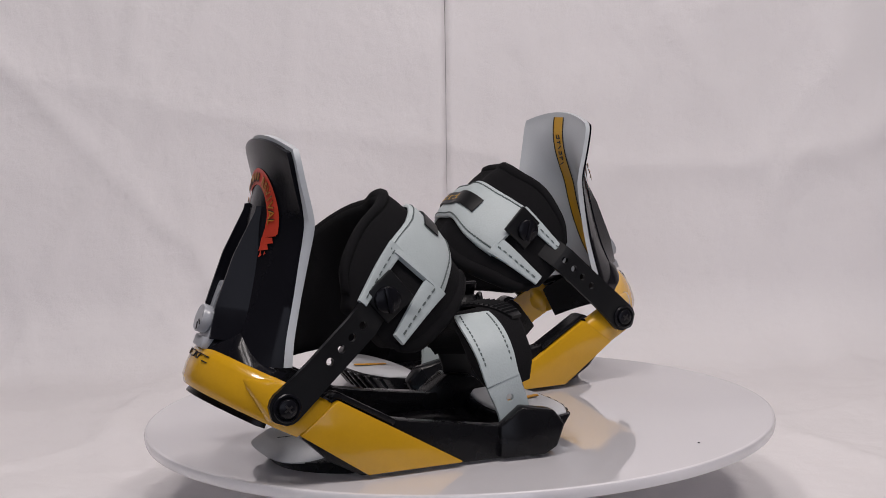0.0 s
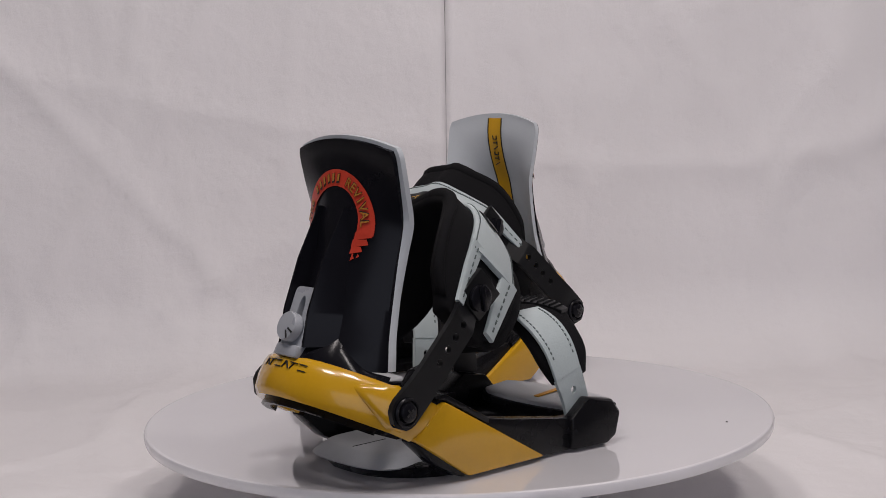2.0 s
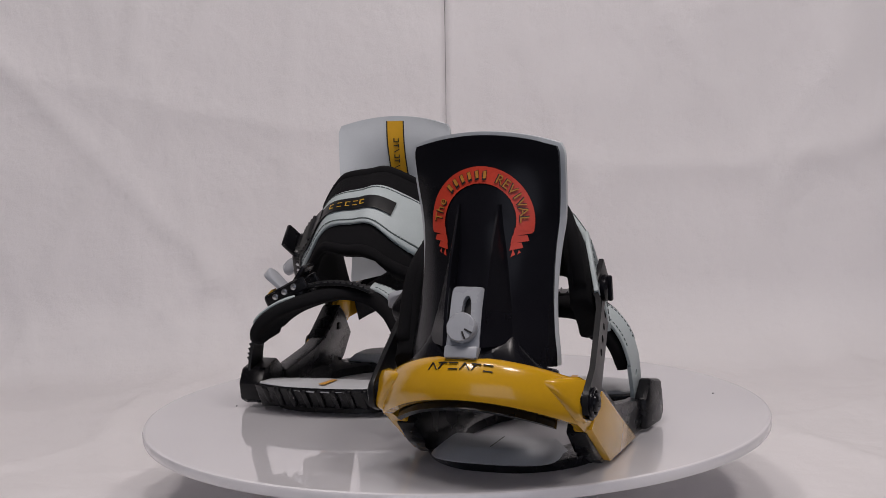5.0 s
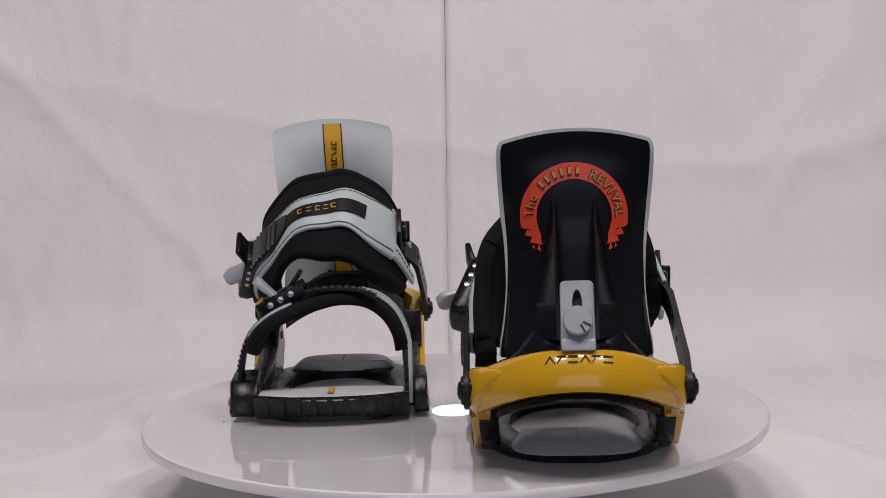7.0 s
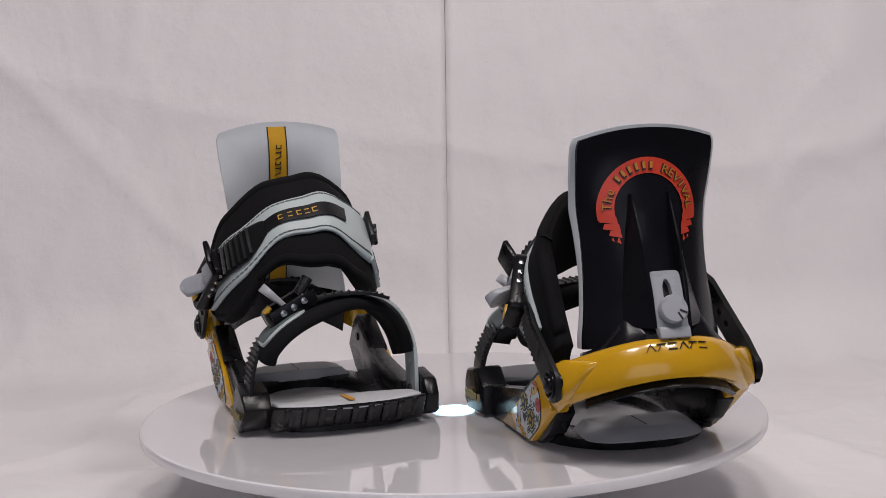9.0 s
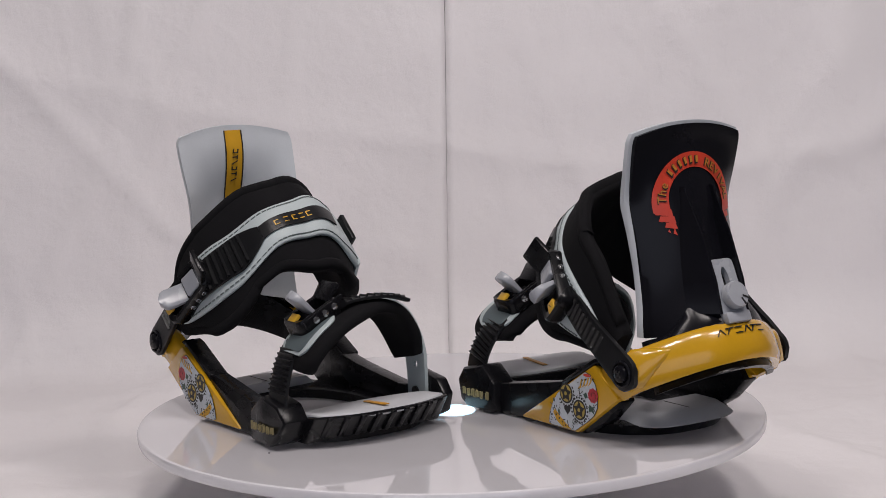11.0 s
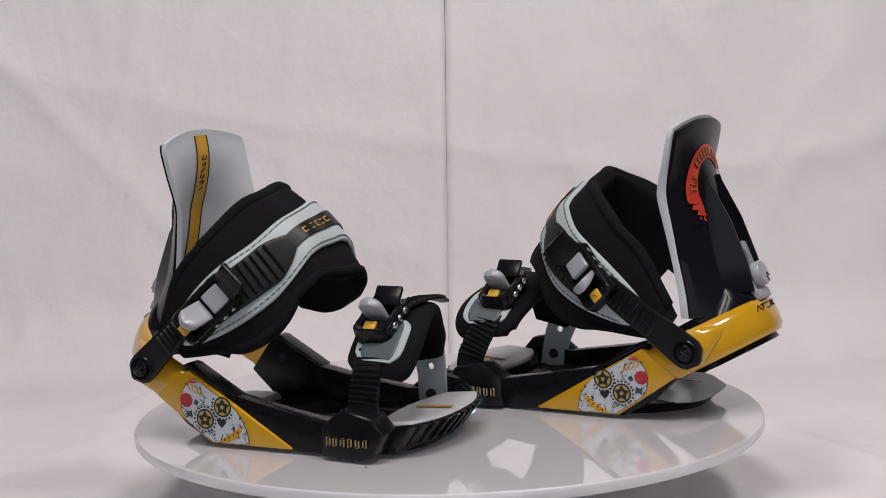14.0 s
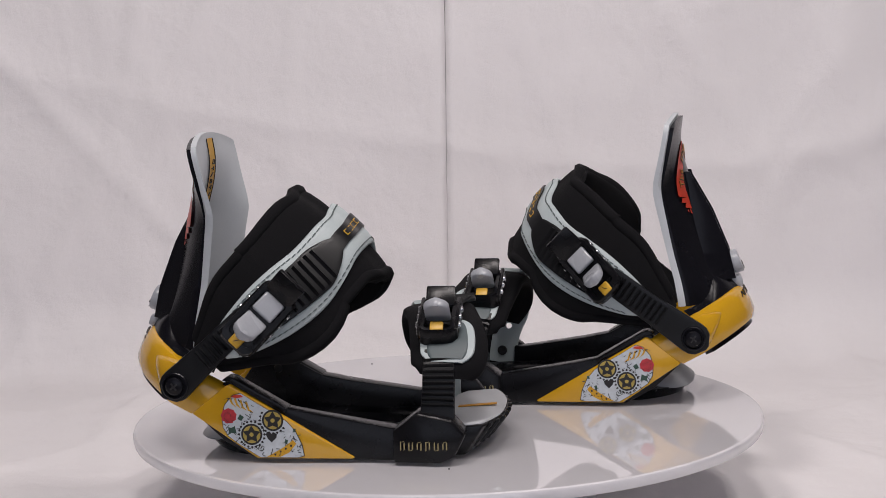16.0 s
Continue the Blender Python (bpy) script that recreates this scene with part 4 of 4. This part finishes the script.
    part("arm_plate", block((0.027, 0.027, 0.0040), m2 @ Matrix.Translation((0.003, 0, -0.0015)), 0.0008), RUBBER, arm)
    scr = part("arm_screw", turned([(0.0004, 0), (0.0090, 0), (0.0098, 0.0012), (0.0095, 0.0040), (0.0080, 0.0050), (0.0004, 0.0053)], m2, 28), GLOSS, arm, "black thumb screw")
    part("screw_fin", block((0.019, 0.0045, 0.004), m2 @ Matrix.Translation((0, 0, 0.0056)) @ Matrix.Rotation(radians(60), 4, "Z"), 0.0014), GLOSS, scr)


def strip_with_holes(frames, thick, holes):
    """A flat strap with round holes through it; holes are places along it from the pivot."""
    origin = Vector((0, 0, 0.059))
    d = (frames[-1][0] - frames[0][0])
    d.y = 0
    d.normalize()
    bm = bmesh.new()
    L = [(f[0] - origin).dot(d) for f in frames]
    stops = sorted(set([round(x, 5) for x in L if all(abs(x - h) > 0.0055 for h in holes)] + [round(h + s * 0.0052, 5) for h in holes for s in (-1, 1)]))

    def at(l):
        k = min(max(1, int(np.searchsorted(L, l))), len(L) - 1)
        f = (l - L[k - 1]) / (L[k] - L[k - 1])
        a, b = frames[k - 1], frames[k]
        return a[0].lerp(b[0], f), a[1], a[2], a[3] + (b[3] - a[3]) * f

    def pt(l, u, side):
        c, w, q, h = at(l)
        return c + w * u + q * (thick / 2 * side)
    for a, b in zip(stops, stops[1:]):
        ha, hb = at(a)[3], at(b)[3]
        hit = [h for h in holes if abs((a + b) / 2 - h) < 0.001]
        if not hit:
            for side in (1, -1):
                bm.faces.new([bm.verts.new(pt(l, u, side)) for l, u in ((a, -ha), (b, -hb), (b, hb), (a, ha))])
        else:
            h0 = hit[0]
            n = 16
            for side in (1, -1):
                inner = [bm.verts.new(pt(h0 + 0.0029 * math.cos(2 * math.pi * k / n), 0.0029 * math.sin(2 * math.pi * k / n), side)) for k in range(n)]
                outer = []
                for k in range(n):
                    c, s = math.cos(2 * math.pi * k / n), math.sin(2 * math.pi * k / n)
                    g = 1 / max(abs(c), abs(s))
                    outer.append(bm.verts.new(pt(h0 + 0.0052 * c * g, ha * s * g, side)))
                for k in range(n):
                    bm.faces.new((inner[k], inner[(k + 1) % n], outer[(k + 1) % n], outer[k]))
            ra = [[pt(h0 + 0.0029 * math.cos(2 * math.pi * k / n), 0.0029 * math.sin(2 * math.pi * k / n), s) for k in range(n)] for s in (1, -1)]
            loft(ra, bm, cap=False)
        for sg in (1, -1):
            bm.faces.new([bm.verts.new(pt(l, sg * u, side)) for l, u, side in ((a, ha, 1), (b, hb, 1), (b, hb, -1), (a, ha, -1))])
    bmesh.ops.remove_doubles(bm, verts=bm.verts[:], dist=1e-5)
    return bm


def turned_frame(l, w, h, m):
    """A buckle body: rounded block with a long recess in its top."""
    out, inn = rounded(l, w, 0.007, 5), rounded(l * 0.74, w * 0.66, 0.003, 5)
    rings = [[Vector((x * 0.94, y * 0.92, -h * 0.45)) for x, y in out], [Vector((x, y, -h * 0.1)) for x, y in out], [Vector((x * 0.99, y * 0.97, h * 0.40)) for x, y in out],
             [Vector((x * 0.93, y * 0.88, h * 0.55)) for x, y in out], [Vector((x, y, h * 0.50)) for x, y in inn], [Vector((x, y, h * 0.05)) for x, y in inn]]
    bm = loft(rings)
    bm.transform(m)
    return bm


def lever(l, w, h, m):
    """A thumb lever: a rounded tongue that thickens to its tip."""
    rings = []
    for k in range(9):
        f = k / 8
        x = -l / 2 - 0.006 + (l + 0.006) * f
        hw = w / 2 * (math.sqrt(max(0.05, 1 - ((0.3 - f) / 0.3) ** 2)) if f < 0.3 else 1)
        t = h / 2 * (0.55 + 0.45 * (1 - f))
        rings.append([Vector((x, hw * math.copysign(abs(math.cos(a)) ** 0.4, math.cos(a)), t * math.copysign(abs(math.sin(a)) ** 0.5, math.sin(a)))) for a in [2 * math.pi * i / 16 for i in range(16)]])
    bm = loft(rings)
    bm.transform(m)
    return bm


def add_toe_strap(thing, dx, dz):
    wd = Vector((0.995, 0, 0.08))
    rows = [(0.199, 0.0615, 0.061, 0.020), (0.200, 0.0590, 0.069, 0.0275), (0.200, 0.0500, 0.0785, 0.0290), (0.197, 0.0350, 0.0870, 0.0285), (0.192, 0.0140, 0.0940, 0.0270),
            (0.186, -0.0080, 0.0980, 0.0260), (0.180, -0.0290, 0.0945, 0.0255), (0.1755, -0.0450, 0.0830, 0.0250), (0.1760, -0.0540, 0.0680, 0.0235), (0.1790, -0.0570, 0.0520, 0.0160)]
    rows = [(x + dx * min(1, max(0, (y + 0.06) / 0.08)), y, z + dz * min(1, max(0, (y + 0.06) / 0.08)), h) for x, y, z, h in rows]
    F = strap_frames(rows, 56, wd)
    pad = part("toe_pad_strap", band(F, 0.0115, 0.0, 20, 0.5, 0.002), FABRIC, thing, "black padded toe strap", smooth=60)
    # pale overlay: arm from the lug and over the top
    over = [(0.1815, -0.0645, 0.0100, 0.0125), (0.1815, -0.0645, 0.0360, 0.0125), (0.1790, -0.0640, 0.0580, 0.0138), (0.1760, -0.0590, 0.0760, 0.0150), (0.1745, -0.0510, 0.0890, 0.0158), (0.1745, -0.0400, 0.0980, 0.0155), (0.1770, -0.0280, 0.1030, 0.0140)]
    over = [(x + 0.75 * dx * max(0, min(1, (z - 0.02) / 0.035)), y, z, h) for x, y, z, h in over]
    over = [(x + dx * min(1, max(0, (y + 0.06) / 0.08)), y, z + dz * min(1, max(0, (y + 0.06) / 0.08)), h) for x, y, z, h in over]
    G = strap_frames(over, 50, wd)
    low = [g for g in G if g[0].z < 0.0585]
    ov = part("toe_arm", band(G[len(low) - 1:], 0.0030, 0.0005, 16, 0.3), LEATHER, thing, "pale grey stitched toe strap arm", smooth=60)
    for o in (-0.72, 0.72):
        tagged(part("stitching", stitches(G[21:48], o, 0.0022, 2, 0.0011), STITCH, ov), kind="stuff")
    run = (low[-1][0] - low[0][0])
    run.y = 0
    run.normalize()
    part("arm_end", strip_with_holes(low, 0.0030, [(Vector((0.1800 + dx * 0.5, 0, 0.0445)) - Vector((0, 0, 0.059))).dot(run)]), LEATHER, ov, "pale grey strap end with a hole")
    part("arm_end_screw", turned([(0.0004, -0.002), (0.0048, -0.002), (0.0044, 0.0012), (0.0030, 0.0014), (0.0004, 0.0004)], axes(Vector((0.1808, -0.0628, 0.0215)), Vector((1, 0, 0)), Vector((0, 0, -1)), Vector((0, 1, 0))), 18), INK, ov, "dark screw in the strap end")
    # buckle-side ladder arm
    rr = [(0.1935, 0.0770, 0.0240, 0.0125), (0.1935, 0.0752, 0.0400, 0.0125), (0.1940 + dx * 0.4, 0.0725, 0.0540, 0.0120), (0.1940 + dx * 0.8, 0.0675, 0.0680 + dz * 0.5, 0.0118), (0.1935 + dx, 0.0580, 0.0810 + dz, 0.0110)]
    A = strap_frames(rr, 30, (1, 0, 0))
    A = [(c, w, q if q.y > 0 else -q, h) for c, w, q, h in A]
    arm = part("toe_ladder", band(A, 0.0032, 0.0, 12, 0.3), RUBBER, thing, "black ridged toe ladder strap")
    for piece in ridges(A[9:27], 0.0016, 0.0012, 0.0022, 2, 0.95):
        part("ridge", piece, RUBBER, arm, smooth=20)
    # pale plate under the buckle
    P = [(c, w, q, 0.0205 * math.sqrt(max(0.35, 1 - abs((k - 7) / 7.6) ** 4))) for k, (c, w, q, h) in enumerate(F[6:21])]
    pl = part("buckle_base", band(P, 0.0024, 0.0078, 14, 0.25), LEATHER, pad, "pale grey buckle base plate")
    part("base_inset", band([(c, w, q, h * 0.74) for c, w, q, h in P[1:-1]], 0.0012, 0.0092, 12, 0.3), DIMGREY, pl)
    # ladder tail over the top
    tail = [(0.1930 + dx, 0.0520, 0.0860 + dz, 0.0085), (0.1940 + dx, 0.0360, 0.0985 + dz, 0.0085), (0.1970 + dx, 0.0140, 0.1065 + dz, 0.0085), (0.2010 + dx, -0.0070, 0.1085 + dz, 0.0085), (0.2045 + dx, -0.0250, 0.1072 + dz, 0.0072), (0.2070 + dx, -0.0390, 0.1030 + dz, 0.0042)]
    TL = strap_frames(tail, 34, wd)
    tl = part("ladder_tail", band(TL, 0.0028, 0.0, 12, 0.3), RUBBER, thing, "black ridged ladder tail")
    for piece in ridges(TL[6:31], 0.0013, 0.0010, 0.0018, 2, 0.9):
        part("ridge", piece, RUBBER, tl, smooth=20)
    # buckle
    c = Vector((0.1920 + dx, 0.0405, 0.0965 + dz))
    d = Vector((0, -0.885, 0.465)).normalized()
    nb = Vector((0, 0.465, 0.885)).normalized()
    m = axes(c, d, nb.cross(d), nb)
    bk = part("toe_buckle", turned_frame(0.040, 0.029, 0.017, m), BLACK, thing, "black toe ratchet buckle with silver lever", smooth=35)
    part("lever", lever(0.0165, 0.0190, 0.0075, m @ Matrix.Translation((-0.004, 0, 0.0145)) @ Matrix.Rotation(radians(70), 4, "Y")), SILVER, bk, "silver-grey lever")
    part("button", block((0.0075, 0.0098, 0.003), m @ Matrix.Translation((-0.0145, 0, 0.0095)) @ Matrix.Rotation(radians(-18), 4, "Y"), 0.0008), GOLD, bk, "yellow square button")
    part("paw", block((0.0165, 0.022, 0.0042), m @ Matrix.Translation((0.020, 0, 0.0115)) @ Matrix.Rotation(radians(-28), 4, "Y"), 0.0015), BLACK, bk)
    for sg in (1, -1):
        cheek = part("cheek", block((0.040, 0.0035, 0.011), m @ Matrix.Translation((0.004, sg * 0.0135, 0.003)), 0.0015), BLACK, bk)
        for k in range(3):
            part("rivet", turned([(0.0003, 0), (0.0030, 0), (0.0026, 0.0014), (0.0003, 0.0019)], m @ Matrix.Translation((-0.006 + 0.0095 * k, sg * 0.0152, 0.004)) @ Matrix.Rotation(radians(-90 * sg), 4, "X"), 12), STEEL, bk)


def make_binding(side, label, strap_set, arm_set, buckle, reach, toe_dx, toe_dz, lean, forward):
    SIDE[0], LEAN[0], LEAN[1] = side, lean, forward
    thing = tagged(new("snowboard_binding"), label, "snowboard binding", "pair of bindings")
    add_base(thing)
    for sg in (1, -1):
        add_side(thing, sg)
    add_hoop(thing)
    add_highback(thing)
    add_ankle_strap(thing, strap_set, arm_set, buckle, reach)
    BEND[0] = None
    add_toe_strap(thing, toe_dx, toe_dz)
    return thing


STILL = [0.0] * 5
binding_left = make_binding(
    1, "black and yellow snowboard binding with tightened grey straps",
    ([2.4, -1.0, -0.5, -5.0, -7.9], [0.009, 0.004, 0.009, 0.011, 0.004], [-0.20, -0.19, -0.22, -0.16, -0.02], [0.19, 0.12, 0.0, -0.08, -0.10]),
    ([-0.5, -0.5, -3.5, -6.5, -6.5], [0, 0, 0.004, 0.008, 0.008], STILL, STILL),
    ((0.0835, 0.0765, 0.1150), (0.66, -0.33, 0.67), 55), -0.011, -0.013, -0.004, -0.0018, 0.0038)
binding_right = make_binding(
    -1, "black and yellow snowboard binding with looser grey straps",
    ([4.1, 0.8, 1.0, 0.4, -1.4], [0.002, -0.009, -0.003, 0.003, -0.005], [-0.20, 0.06, 0.12, -0.03, -0.02], [0.12, 0.16, -0.04, -0.14, 0.04]),
    ([4, 4, 2, 0, 0], STILL, STILL, STILL),
    ((0.0645, 0.0800, 0.1085), (0.68, -0.23, 0.69), 48), 0.004, 0.0, 0.0, 0.0045, -0.002)


# ---- motion of the turntable and what stands on it ----
def turn_at(t):
    """The turntable's angle in degrees, a steady 9.1 degrees a second."""
    return math.degrees(0.1605655 * t - 0.0605 * (t / 16) ** 2 + 0.04288 * (t / 16) ** 3)


def motions():
    times = [0.5 * k for k in range(33)]
    walk(turntable, [(t, pose(0, 0, 0, 0, 0, turn_at(t))) for t in times])
    for thing, x, y, heading in ((binding_left, -0.1444, -0.1682, 23.18), (binding_right, 0.1190, 0.1709, 206.68)):
        rows = []
        for t in times:
            a = radians(turn_at(t))
            rows.append((t, pose(x * math.cos(a) - y * math.sin(a), x * math.sin(a) + y * math.cos(a), 0, 0, 0, heading + turn_at(t))))
        walk(thing, rows)


motions()
